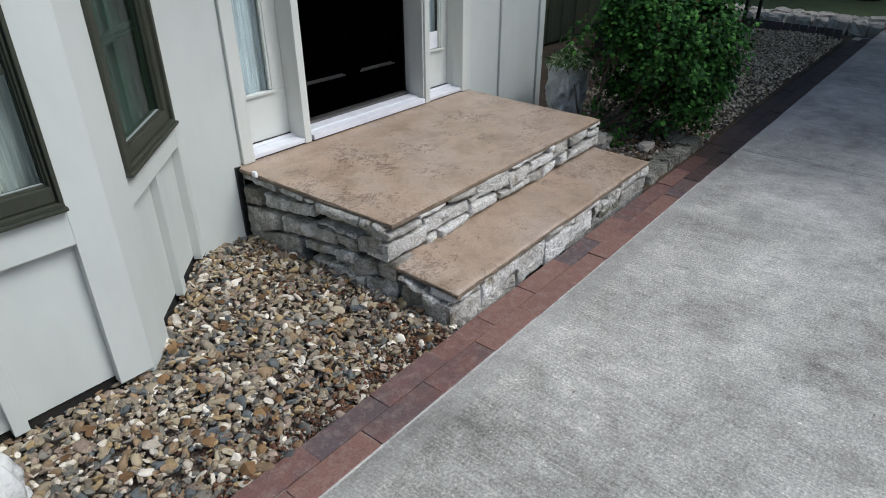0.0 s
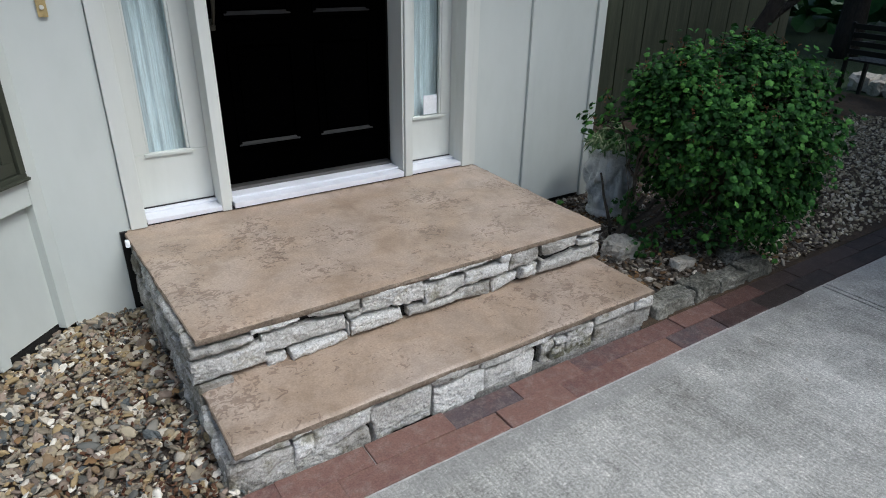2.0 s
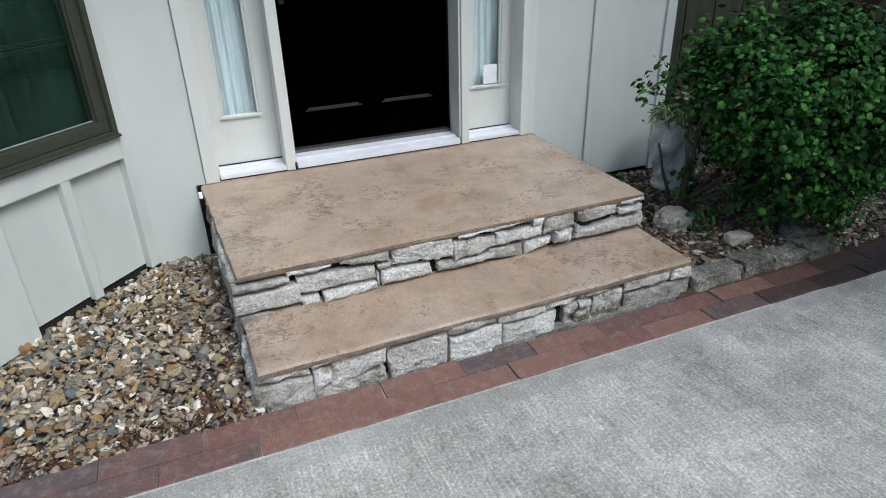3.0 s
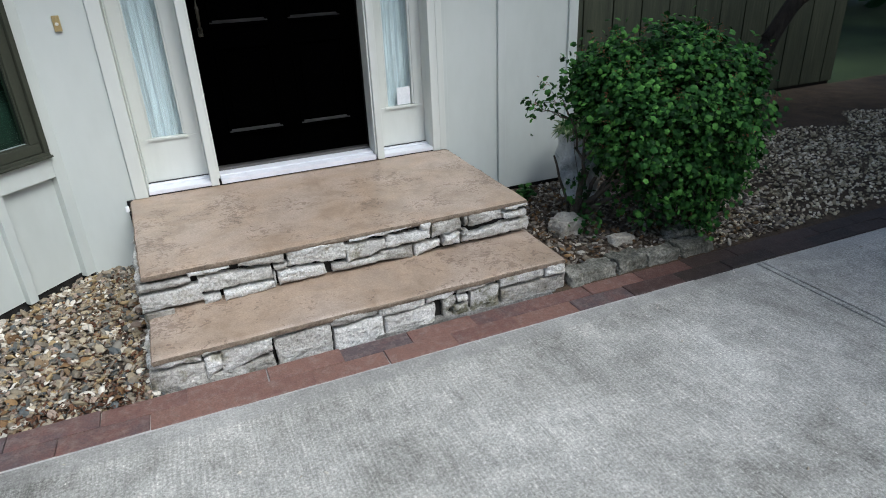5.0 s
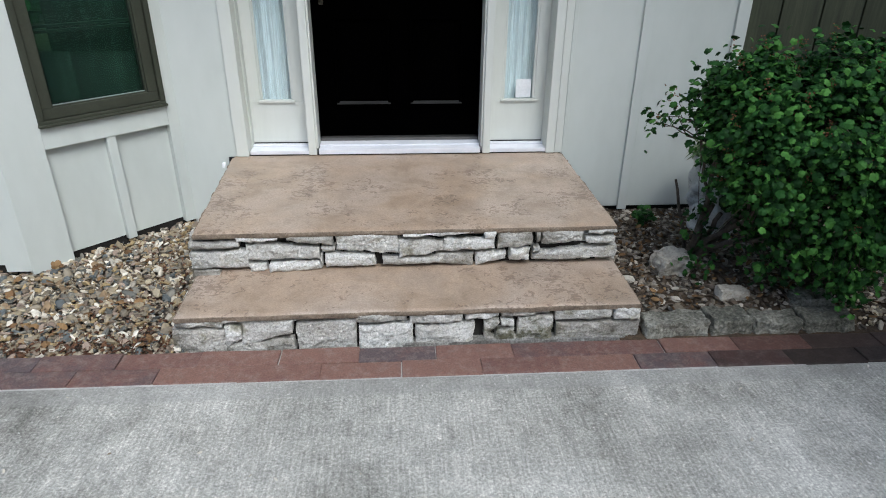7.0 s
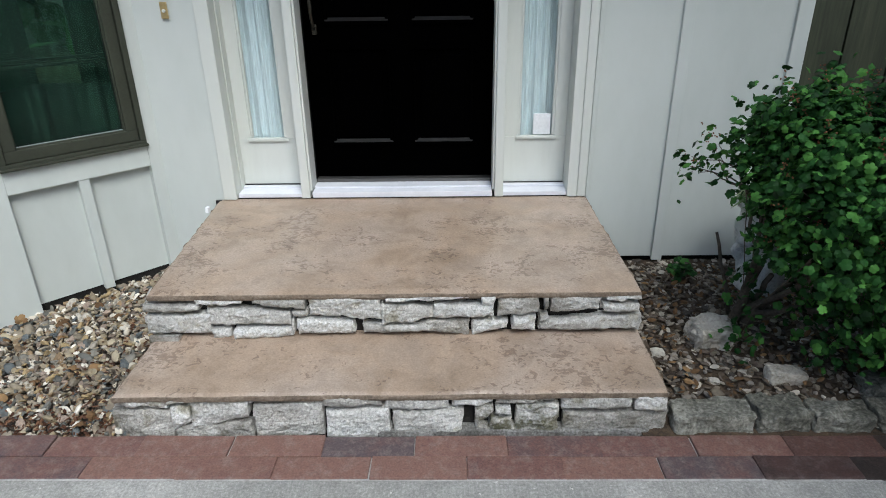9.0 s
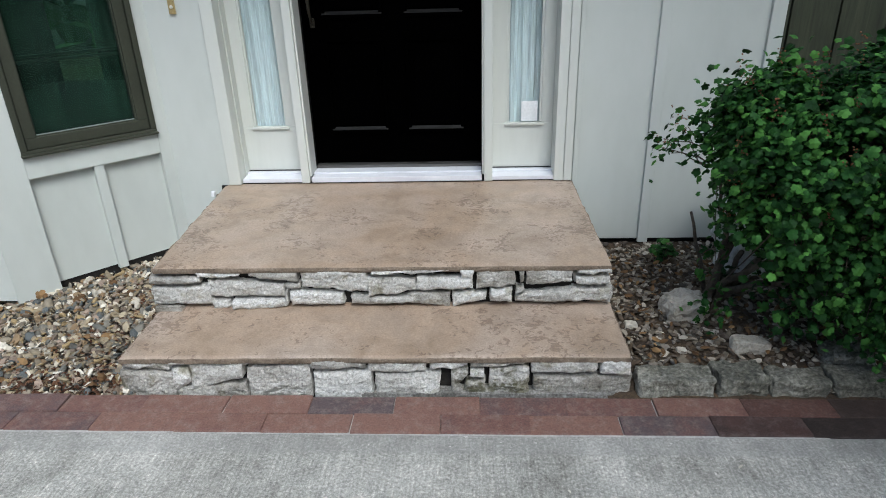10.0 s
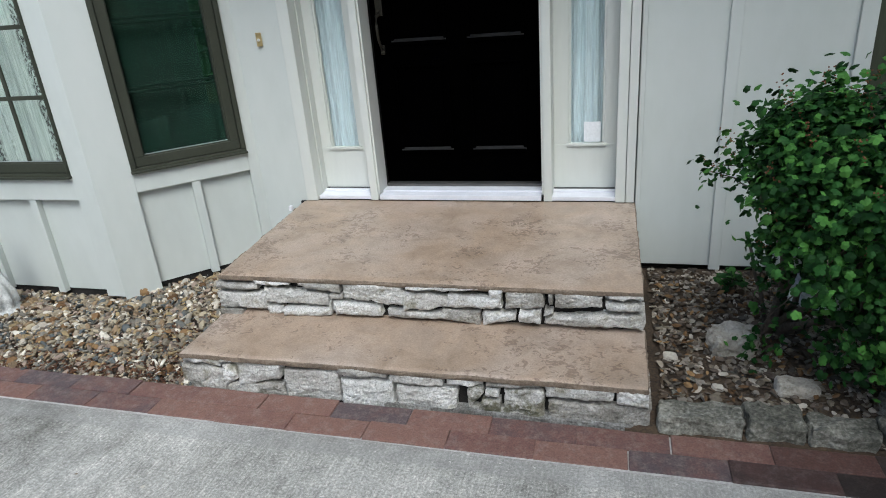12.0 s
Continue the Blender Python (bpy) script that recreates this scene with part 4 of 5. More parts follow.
def split_stone(row, at, seed, out, axis="y", deep=0.13, mat=None):
    """A split stone between two slanting beds, its broken face at the plane `at`, facing out; axis is the way it faces."""
    a, b, za, zb, ta, tb = row
    if a > b:
        a, b, za, zb, ta, tb = b, a, zb, za, tb, ta
    rk = random.Random(seed * 17 + 3)
    tall = max(0.012, (ta + tb - za - zb) / 2)
    nu, nv = max(5, int((b - a) / 0.007)), max(3, int(tall / 0.0065))
    proud = rk.uniform(-0.003, 0.011)
    off = Vector((seed * 5.17, seed * 2.31, seed * 7.9))
    edge = min(0.016, tall * 0.42)
    # a few cleavage planes meet on the face
    planes = [(rk.uniform(-0.22, 0.22), rk.uniform(-0.3, 0.3), rk.uniform(0.004, 0.013)) for _ in range(6)]
    front, back = [], []
    for j in range(nv + 1):
        for i in range(nu + 1):
            p, q = i / nu, j / nv
            u = a + 0.005 + (b - a - 0.01) * p
            lo, hi = za + (zb - za) * p + 0.005, ta + (tb - ta) * p - (0.0048 if ta < 0.13 or 0.15 < ta < 0.325 else 0.001)
            z = lo + (hi - lo) * q
            # neighbours share one wandering field, so that joints stay thin and crooked
            w = noise.noise_vector(Vector((u * 17, z * 17, at * 3))) * 0.006 + noise.noise_vector(Vector((u * 38, z * 38, 2)) + off) * 0.0048 + noise.noise_vector(Vector((u * 90, z * 90, 2)) + off) * 0.0018
            keep = min(1.0, max(0.0, (0.345 - z) / 0.02)) if z > 0.2 else 1.0
            uu, zz = u + w.x, z + w.y * keep
            near = min(p * (b - a), (1 - p) * (b - a), q * (hi - lo), (1 - q) * (hi - lo))
            drop = max(0.0, 1 - near / edge) ** 2 * edge * 0.5
            at_n = Vector((u * 15, z * 22, 0)) + off
            x_off, z_off = u - (a + b) / 2, (q - 0.5) * tall
            d = max(-0.003, min(sx * x_off + sz * z_off + c0 for sx, sz, c0 in planes))
            d += 0.005 * noise.noise(at_n * 1.6) + 0.005 * noise.noise(at_n * 4.1) + 0.0032 * noise.noise(at_n * 9.0)
            d += proud - drop
            front.append((uu, at + out * d, zz))
            back.append((uu, at - out * deep, zz))
    n = len(front)
    row_n = nu + 1
    faces = []
    for j in range(nv):
        for i in range(nu):
            k = j * row_n + i
            faces.append((k, k + 1, k + 1 + row_n, k + row_n))
    rim = [i for i in range(nu + 1)] + [j * row_n + nu for j in range(1, nv + 1)] + [nv * row_n + i for i in range(nu - 1, -1, -1)] + [j * row_n for j in range(nv - 1, 0, -1)]
    verts = front + [back[k] for k in rim]
    m = len(rim)
    for k in range(m):
        faces.append((rim[k], n + k, n + (k + 1) % m, rim[(k + 1) % m]))
    faces.append(tuple(n + k for k in range(m - 1, -1, -1)))
    if axis == "x":
        verts = [(y, x, z) for x, y, z in verts]
    ob = from_arrays("stone", verts, faces, mat or LIMESTONE, steps)
    bm = bmesh.new()
    bm.from_mesh(ob.data)
    bmesh.ops.recalc_face_normals(bm, faces=bm.faces)
    bm.to_mesh(ob.data)
    bm.free()
    return ob


for k, row in enumerate(UPPER + UPPER_2):
    split_stone(row, -1.056, k + 1, -1)
for k, row in enumerate(LOWER + LOWER_2):
    low = tuple(z - 0.035 if z < 0.03 else z for z in row[2:4])
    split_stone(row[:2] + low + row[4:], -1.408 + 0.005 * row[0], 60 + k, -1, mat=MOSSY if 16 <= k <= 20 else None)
# left side stones: their shade is painted in along with the stain
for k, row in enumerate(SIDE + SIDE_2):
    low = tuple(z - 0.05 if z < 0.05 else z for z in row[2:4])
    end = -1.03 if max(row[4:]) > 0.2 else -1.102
    split_stone((min(row[0], -0.035), max(row[1], end)) + low + row[4:], 0.02 - 0.019 * row[0], 130 + k, -1, "x", 0.12, STAIN_SHADE)
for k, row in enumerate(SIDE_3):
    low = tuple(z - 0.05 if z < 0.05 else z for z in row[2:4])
    split_stone((row[0], max(row[1], -1.385)) + low + row[4:], 0.038, 170 + k, -1, "x", 0.12, STAIN_SHADE)


def side_courses(x, out, y0, y1, z0, z1, n, seed0):
    """Coursed rubble on a side face at x, running from y0 to y1; out is the way it faces."""
    r = random.Random(seed0)
    edges = [z0 + (z1 - z0) * k / n for k in range(n + 1)]
    k = seed0 * 50
    for c in range(n):
        y = y0
        while y < y1 - 0.02:
            w = min(r.uniform(0.1, 0.3), y1 - y)
            if y1 - y - w < 0.07:
                w = y1 - y
            p = r.uniform(-0.02, 0.012)
            xs = x + 0.056 * max(0.0, -(y + w / 2)) * (1 if out < 0 else 0.75)
            lo_x, hi_x = sorted((xs + out * (0.0 + p), xs - out * 0.13))
            bm = rough_block((lo_x, y + 0.007, edges[c] + 0.007), (hi_x, y + w - 0.007, min(edges[c + 1], z1) - 0.006), k, 0.014, 14, 8, 5, skew=0.05, depth_axis=0, cap=z1 + 0.006)
            part("stone", bm, LIMESTONE, steps)
            k += 1
            y += w


side_courses(1.905, 1, -1.015, -0.02, -0.03, 0.342, 4, 4)
side_courses(1.905, 1, -1.36, -1.06, -0.02, 0.14, 2, 6)
part("mortar_bedding", rough_block((0.95, -1.414, -0.05), (1.96, -1.34, -0.004), 77, 0.012, 60, 4, 3), BEDDING, steps, "grey crumbling mortar")
# black strip added as the shaded gap between slab side and house wall
corner_strip = box("corner_gap", (-0.012, -0.046, 0.0), (0.02, -0.02, 0.384), IRON_GAP_BLACK, steps, bev=0.002)

# ---- planting beds ----
def bed_sheet(name, x0, x1, y0, y1, z, amp, mat, label, step=0.06, rise=None):
    nx, ny = max(2, int((x1 - x0) / step)), max(2, int((y1 - y0) / step))
    verts, faces = [], []
    for j in range(ny + 1):
        for i in range(nx + 1):
            x, y = x0 + (x1 - x0) * i / nx, y0 + (y1 - y0) * j / ny
            h = z + amp * noise.noise(Vector((x * 2.2, y * 2.2, 3.0))) + (rise(x, y) if rise else 0)
            verts.append((x, y, h))
    for j in range(ny):
        for i in range(nx):
            a = j * (nx + 1) + i
            faces.append((a, a + 1, a + nx + 2, a + nx + 1))
    return tagged(from_arrays(name, verts, faces, mat, None, "", True), label, "ground", kind="structure")


def wall_line(x):
    """How far back the pebble bed reaches at x."""
    if x > -0.25:
        return -0.02
    if x > -0.87:
        return -0.03 + (x + 0.25) * 1.03
    return -0.66


def wall_dip(x, y):
    """How far the pebbles drop under the bay's boards, to open the dark gap there."""
    return 0.02 * min(1, max(0, 1 - (wall_line(x) - 0.01 - y) / 0.08)) * (1.0 if x < -0.8 else 0.3) if x < -0.3 else 0.0


def left_rise(x, y):
    return -0.024 + 0.01 * min(1, max(0, (y + 1.43) / 0.4)) - 0.012 * min(1, max(0, 1 - (wall_line(x) - y) / 0.28)) - wall_dip(x, y)


def right_rise(x, y):
    return 0.04 * min(1, max(0, (y + 1.42) / 0.25)) - 0.045 * min(1, max(0, (y + 0.75) / 0.6)) * (1 if x < 4 else 0.3)


bed_sheet("garden_bed", -2.9, 0.16, -1.44, 0.02, -0.016, 0.012, GRIT, "brown soil of the pebble bed by the bay", 0.04, left_rise)
bed_sheet("garden_bed", 1.9, 8.4, -1.44, 1.3, -0.012, 0.012, SOIL, "dark soil of the shrub bed by the steps", rise=right_rise)


def ico(level):
    bm = bmesh.new()
    bmesh.ops.create_icosphere(bm, subdivisions=level, radius=1.0)
    v = np.array([p.co[:] for p in bm.verts])
    f = np.array([[q.index for q in p.verts] for p in bm.faces])
    bm.free()
    return v, f


def pebbles(name, places, radii, mat, label, category, level, seed0, squash=(0.45, 0.8), smooth=True, lump=0.16):
    """Many separate rounded stones in one heap."""
    rg = np.random.default_rng(seed0)
    bv, bf = ico(level)
    n, k = len(places), len(bv)
    a = rg.uniform(0, 2 * np.pi, n)
    sx = radii * rg.uniform(0.85, 1.35, n)
    sy = radii * rg.uniform(0.65, 1.0, n)
    sz = radii * rg.uniform(*squash, n)
    dirs = rg.normal(size=(n, 3, 3))
    dirs /= np.linalg.norm(dirs, axis=2, keepdims=True)
    v = np.repeat(bv[None], n, 0)
    bumpy = np.ones((n, k))
    for j in range(3):
        d = np.einsum("nkc,nc->nk", v, dirs[:, j])
        bumpy += lump * np.where(d > 0.35, -(d - 0.35), 0) * 1.6 + lump * 0.5 * d
    v = v * bumpy[:, :, None] * np.stack((sx, sy, sz), 1)[:, None, :]
    tilt = rg.normal(0, 0.28, (n, 2))
    v[:, :, 2] += v[:, :, 0] * tilt[:, :1] + v[:, :, 1] * tilt[:, 1:]
    ca, sa = np.cos(a)[:, None], np.sin(a)[:, None]
    x = v[:, :, 0] * ca - v[:, :, 1] * sa
    y = v[:, :, 0] * sa + v[:, :, 1] * ca
    v = np.stack((x, y, v[:, :, 2]), 2) + places[:, None, :]
    f = bf[None] + (np.arange(n) * k)[:, None, None]
    ob = from_arrays(name, v.reshape(-1, 3).tolist(), f.reshape(-1, 3).tolist(), mat, None, "", smooth)
    return tagged(ob, label, category, kind="stuff")


def pebble_places(counts, seed0):
    rg = np.random.default_rng(seed0)
    pts, rad = [], []
    for n_try, lo, hi, zz in counts:
        for _ in range(n_try):
            x, y = rg.uniform(-2.3, 0.12), rg.uniform(-1.43, 0.03)
            if y > wall_line(x) + 0.045 or x > 0.01 + 0.056 * -y:
                continue
            pts.append((x, y, zz - 0.012 + 0.012 * min(1, (y + 1.44) / 0.3) - 0.014 * min(1, max(0, 1 - (wall_line(x) - y) / 0.28)) - wall_dip(x, y) + rg.uniform(-0.004, 0.008)))
            rad.append(rg.uniform(lo, hi))
    return np.array(pts), np.array(rad)


p0, r0 = pebble_places(((2200, 0.008, 0.015, -0.006), (1500, 0.013, 0.022, 0.0), (420, 0.02, 0.034, 0.004)), 11)
pebbles("pebble_bed", p0, r0, PEBBLE, "mixed tan, grey and white river pebbles beside the steps", "pebbles", 2, 12, (0.4, 0.75), True, 0.5)
p0, r0 = pebble_places(((6500, 0.006, 0.012, 0.002), (3400, 0.012, 0.023, 0.005), (520, 0.021, 0.034, 0.006)), 13)
pebbles("broken_gravel", p0, r0, PEBBLE, "angular brown and grey broken stones among the pebbles", "gravel", 2, 14, (0.4, 0.8), False, 0.7)


def scatter(n, x0, x1, y0, y1, lo, hi, z, seed0, keep=None):
    g = np.random.default_rng(seed0)
    p, r = [], []
    for _ in range(n):
        x, y = g.uniform(x0, x1), g.uniform(y0, y1)
        if keep and not keep(x, y):
            continue
        p.append((x, y, z + right_rise(x, y) + g.uniform(-0.004, 0.008)))
        r.append(g.uniform(lo, hi))
    return np.array(p), np.array(r)


def clear_of_steps(x, y):
    return not (x < 2.01 and y > -1.06) and not x < 2.03


p1, r1 = scatter(5600, 1.98, 3.7, -1.4, 0.0, 0.008, 0.022, -0.004, 21, clear_of_steps)
pebbles("bed_gravel", p1, r1, BED_STONE, "dark brown and grey bed gravel under the shrub", "gravel", 2, 22, (0.3, 0.6), False, 0.6)
p2, r2 = scatter(16000, 3.0, 8.0, -1.4, 1.24, 0.007, 0.017, -0.004, 23, lambda x, y: (x > 3.0 + 0.5 * (y + 1.4) or x > 4) and y < 0.12 + 0.12 * math.sin(3.1 * x) + 0.1 * math.sin(7.3 * x))
pebbles("tan_gravel", p2, r2, TAN_STONE, "tan gravel spread behind the brick border", "gravel", 1, 24, smooth=False)

# ---- leaves ----
HALF_LEAF = [(0.16, -0.1), (0.36, -0.06), (0.52, 0.1), (0.53, 0.25), (0.46, 0.33), (0.58, 0.43), (0.6, 0.58), (0.5, 0.73), (0.36, 0.79), (0.27, 0.77), (0.2, 0.9), (0.1, 0.98)]
LOBED = [(0.0, 0.05)] + HALF_LEAF + [(0.0, 1.0)] + [(-a, b) for a, b in HALF_LEAF[::-1]]
BLADE = [(0.0, 0.0), (0.05, 0.15), (0.06, 0.5), (0.035, 0.8), (0.0, 1.0), (-0.035, 0.8), (-0.06, 0.5), (-0.05, 0.15)]
OVAL = [(0.0, 0.0), (0.2, 0.2), (0.26, 0.5), (0.16, 0.8), (0.0, 1.0), (-0.16, 0.8), (-0.26, 0.5), (-0.2, 0.2)]


def leaf_arrays(centres, normals, sizes, shape, seed0, cup=0.14):
    g = np.random.default_rng(seed0)
    n = len(centres)
    nrm = normals / np.linalg.norm(normals, axis=1, keepdims=True)
    ref = g.normal(size=(n, 3))
    tx = np.cross(ref, nrm)
    tx /= np.linalg.norm(tx, axis=1, keepdims=True)
    ty = np.cross(nrm, tx)
    loc = np.array([(0.0, 0.42)] + shape)
    h = np.array([cup * 0.2] + [-cup * (abs(x) * 1.2 + (y - 0.4) ** 2) for x, y in shape])
    k = len(loc)
    v = centres[:, None, :] + sizes[:, None, None] * (loc[None, :, :1] * tx[:, None, :] + (loc[None, :, 1:] - 0.4) * ty[:, None, :] + h[None, :, None] * nrm[:, None, :])
    tri = np.array([(0, 1 + i, 1 + (i + 1) % (k - 1)) for i in range(k - 1)])
    f = tri[None] + (np.arange(n) * k)[:, None, None]
    return v.reshape(-1, 3).tolist(), f.reshape(-1, 3).tolist()


def bend(a, b, sag, k=6, wob=0.0, g=None):
    a, b = Vector(a), Vector(b)
    out = []
    for i in range(k + 1):
        t = i / k
        p = a.lerp(b, t)
        p.z += sag * 4 * t * (1 - t)
        if g is not None and 0 < i < k:
            p += Vector(g.normal(0, wob, 3))
        out.append(p)
    return out


def shrub():
    s = thing("shrub", (2.55, -0.78, 0.03), "leafy green rounded shrub with lobed leaves and rusty seed heads", "shrub")
    g = np.random.default_rng(31)
    c = np.array((2.84, -1.1, 0.64))
    rad3 = np.array((0.52, 0.45, 0.53))
    tips = []
    for i in range(400):
        d = g.normal(size=3)
        d /= np.linalg.norm(d)
        if d[2] < -0.93:
            continue
        bulge = 1.0 + 0.2 * noise.noise(Vector(d * 2.3) + Vector((4, 1, 7))) + 0.1 * noise.noise(Vector(d * 6.0))
        depth = 1.0 - abs(g.normal(0, 0.2))
        q = c + d * rad3 * bulge * max(0.45, depth)
        if q[0] < 2.62 - 0.12 * (q[1] + 1.1) and q[2] < 0.56:
            continue
        tips.append(q)
    # stray sprays at the side towards the steps
    for q in ((2.2, -0.66, 0.74), (2.25, -0.7, 0.72), (2.23, -0.64, 0.77), (2.31, -0.72, 0.8), (2.3, -0.74, 0.78), (2.48, -0.78, 0.24),
              (2.4, -1.0, 0.13), (2.62, -1.2, 0.2), (2.68, -1.16, 0.3), (2.6, -1.1, 0.42), (2.3, -0.72, 0.84)):
        tips.append(np.array(q))
    for i in range(105):
        d = g.normal(size=3)
        d /= np.linalg.norm(d)
        tips.append(np.array((2.52, -0.94, 0.9)) + d * np.array((0.2, 0.19, 0.22)) * g.uniform(0.5, 1.0))
    base = (2.53, -0.7, 0.03)
    forks = [(2.58, -0.8, 0.3), (2.62, -0.98, 0.34), (2.72, -0.9, 0.38), (2.5, -0.78, 0.42), (2.7, -1.08, 0.3), (2.82, -1.0, 0.3)]
    for i, q in enumerate(forks):
        pts_ = bend((base[0] + 0.03 * math.cos(i * 2.1), base[1] + 0.03 * math.sin(i * 2.1), 0.0), q, 0.03, 5, 0.008, g)
        tube("stem", pts_, [0.017, 0.016, 0.014, 0.013, 0.012, 0.011], TWIG, s)
    tube("stump", bend((2.47, -0.73, 0.0), (2.555, -0.74, 0.33), 0.0, 5, 0.004, g), [0.026, 0.023, 0.021, 0.02, 0.02, 0.019], TWIG, s, "thick dark cut stem")
    tube("stem", bend((2.5, -0.66, 0.02), (2.4, -0.62, 0.42), 0.02, 5, 0.006, g), [0.011, 0.01, 0.009, 0.008, 0.007, 0.006], TWIG, s)
    runs, nodes = [], []
    for q in tips[::9]:
        e = c + (q - c) * 0.6
        if e[2] < 0.4:
            continue
        k = int(np.argmin([np.linalg.norm(np.array(f) - e) for f in forks]))
        runs.append((bend(forks[k], tuple(e), 0.05, 4, 0.02, g), 0.008, 0.004))
        nodes.append(e)
    nodes.append(np.array((2.44, -0.72, 0.66)))
    runs.append((bend((2.5, -0.78, 0.42), (2.44, -0.72, 0.66), 0.02, 4, 0.008, g), 0.009, 0.005))
    for q in tips:
        e = nodes[int(np.argmin([np.linalg.norm(z - q) for z in nodes]))]
        runs.append((bend(tuple(e), tuple(q), 0.02, 4, 0.012, g), 0.0038, 0.0014))
    join_tubes("twig_work", runs, TWIG, s, "thin bare grey-brown twigs", 4)
    cs, ns, ss = [], [], []
    for q in tips:
        out = (q - c) / rad3
        out /= max(0.2, np.linalg.norm(out))
        m = int(g.integers(34, 48)) if abs(q[0] - c[0]) < 0.5 or q[2] > 0.86 else int(g.integers(10, 17))
        for _ in range(m):
            cs.append(q + g.normal(0, 0.045, 3))
            ns.append(out * 0.55 + np.array((0, -0.1, 0.6)) + g.normal(0, 0.5, 3))
            ss.append(g.uniform(0.017, 0.034))
    cs, ns, ss = np.array(cs), np.array(ns), np.array(ss)
    # those on the sunny outer face towards the drive stand as single leaves
    front = np.argsort(cs[:, 1] - 0.3 * cs[:, 2] + 0.35 * cs[:, 0])[:260]
    rest = np.setdiff1d(np.arange(len(cs)), front)
    v, f = leaf_arrays(cs[rest], ns[rest], ss[rest], LOBED, 32, 0.3)
    crown = from_arrays("crown", v, f, LEAF, s, "dense crown of small lobed leaves")
    tagged(crown, kind="stuff")
    one = bpy.data.meshes.new("leaf")
    v, f = leaf_arrays(np.zeros((1, 3)), np.array([(0.0, 0, 1)]), np.ones(1), LOBED, 33, 0.3)
    one.from_pydata(v, [], f)
    one.materials.append(LEAF_ONE)
    for i in front:
        lf = new("leaf", one)
        q = Vector(ns[i]).to_track_quat("Z", "Y").to_matrix().to_4x4()
        lf.matrix_basis = Matrix.Translation(cs[i]) @ q @ pose(0, 0, 0, 0, 0, float(g.uniform(0, 360))) @ Matrix.Scale(float(ss[i]), 4)
        lf.parent = s
        lf.matrix_parent_inverse = Matrix.Translation(-HOME[s.name])
    # seed heads
    pk, rk = [], []
    for q in tips[::3]:
        if q[2] < 0.45:
            continue
        for _ in range(14):
            t = g.uniform(0, 1)
            pk.append(q + np.array((0, 0, 0.02)) + (q - c) * 0.1 * t + g.normal(0, 0.008, 3) + np.array((0, 0, 0.05 * t)))
            rk.append(0.004)
    bv, bf = ico(1)
    pk = np.array(pk)
    v = (bv[None] * 0.0032 + pk[:, None, :]).reshape(-1, 3).tolist()
    f = (bf[None] + (np.arange(len(pk)) * len(bv))[:, None, None]).reshape(-1, 3).tolist()
    tagged(from_arrays("seed_spray", v, f, SEED, s, "small rusty brown seed heads"), kind="stuff")
    return s


shrub()


def seedling():
    s = thing("seedling", (2.43, -0.28, 0.0), "small green lobed-leaf seedling on the gravel by the wall", "plant")
    g = np.random.default_rng(36)
    tips = np.array((2.43, -0.28, 0.085)) + g.normal(0, 1, (9, 3)) * np.array((0.06, 0.05, 0.022))
    join_tubes("stem", [(bend((2.43, -0.28, -0.01), tuple(q), 0.01, 4, 0.004, g), 0.003, 0.0015) for q in tips], TWIG, s, "", 4)
    cs = np.repeat(tips, 5, 0) + g.normal(0, 0.018, (45, 3))
    v, f = leaf_arrays(cs, np.array((0, -0.2, 1.0)) + g.normal(0, 0.4, (45, 3)), g.uniform(0.022, 0.04, 45), LOBED, 37, 0.3)
    tagged(from_arrays("leaves", v, f, LEAF, s), kind="stuff")


seedling()

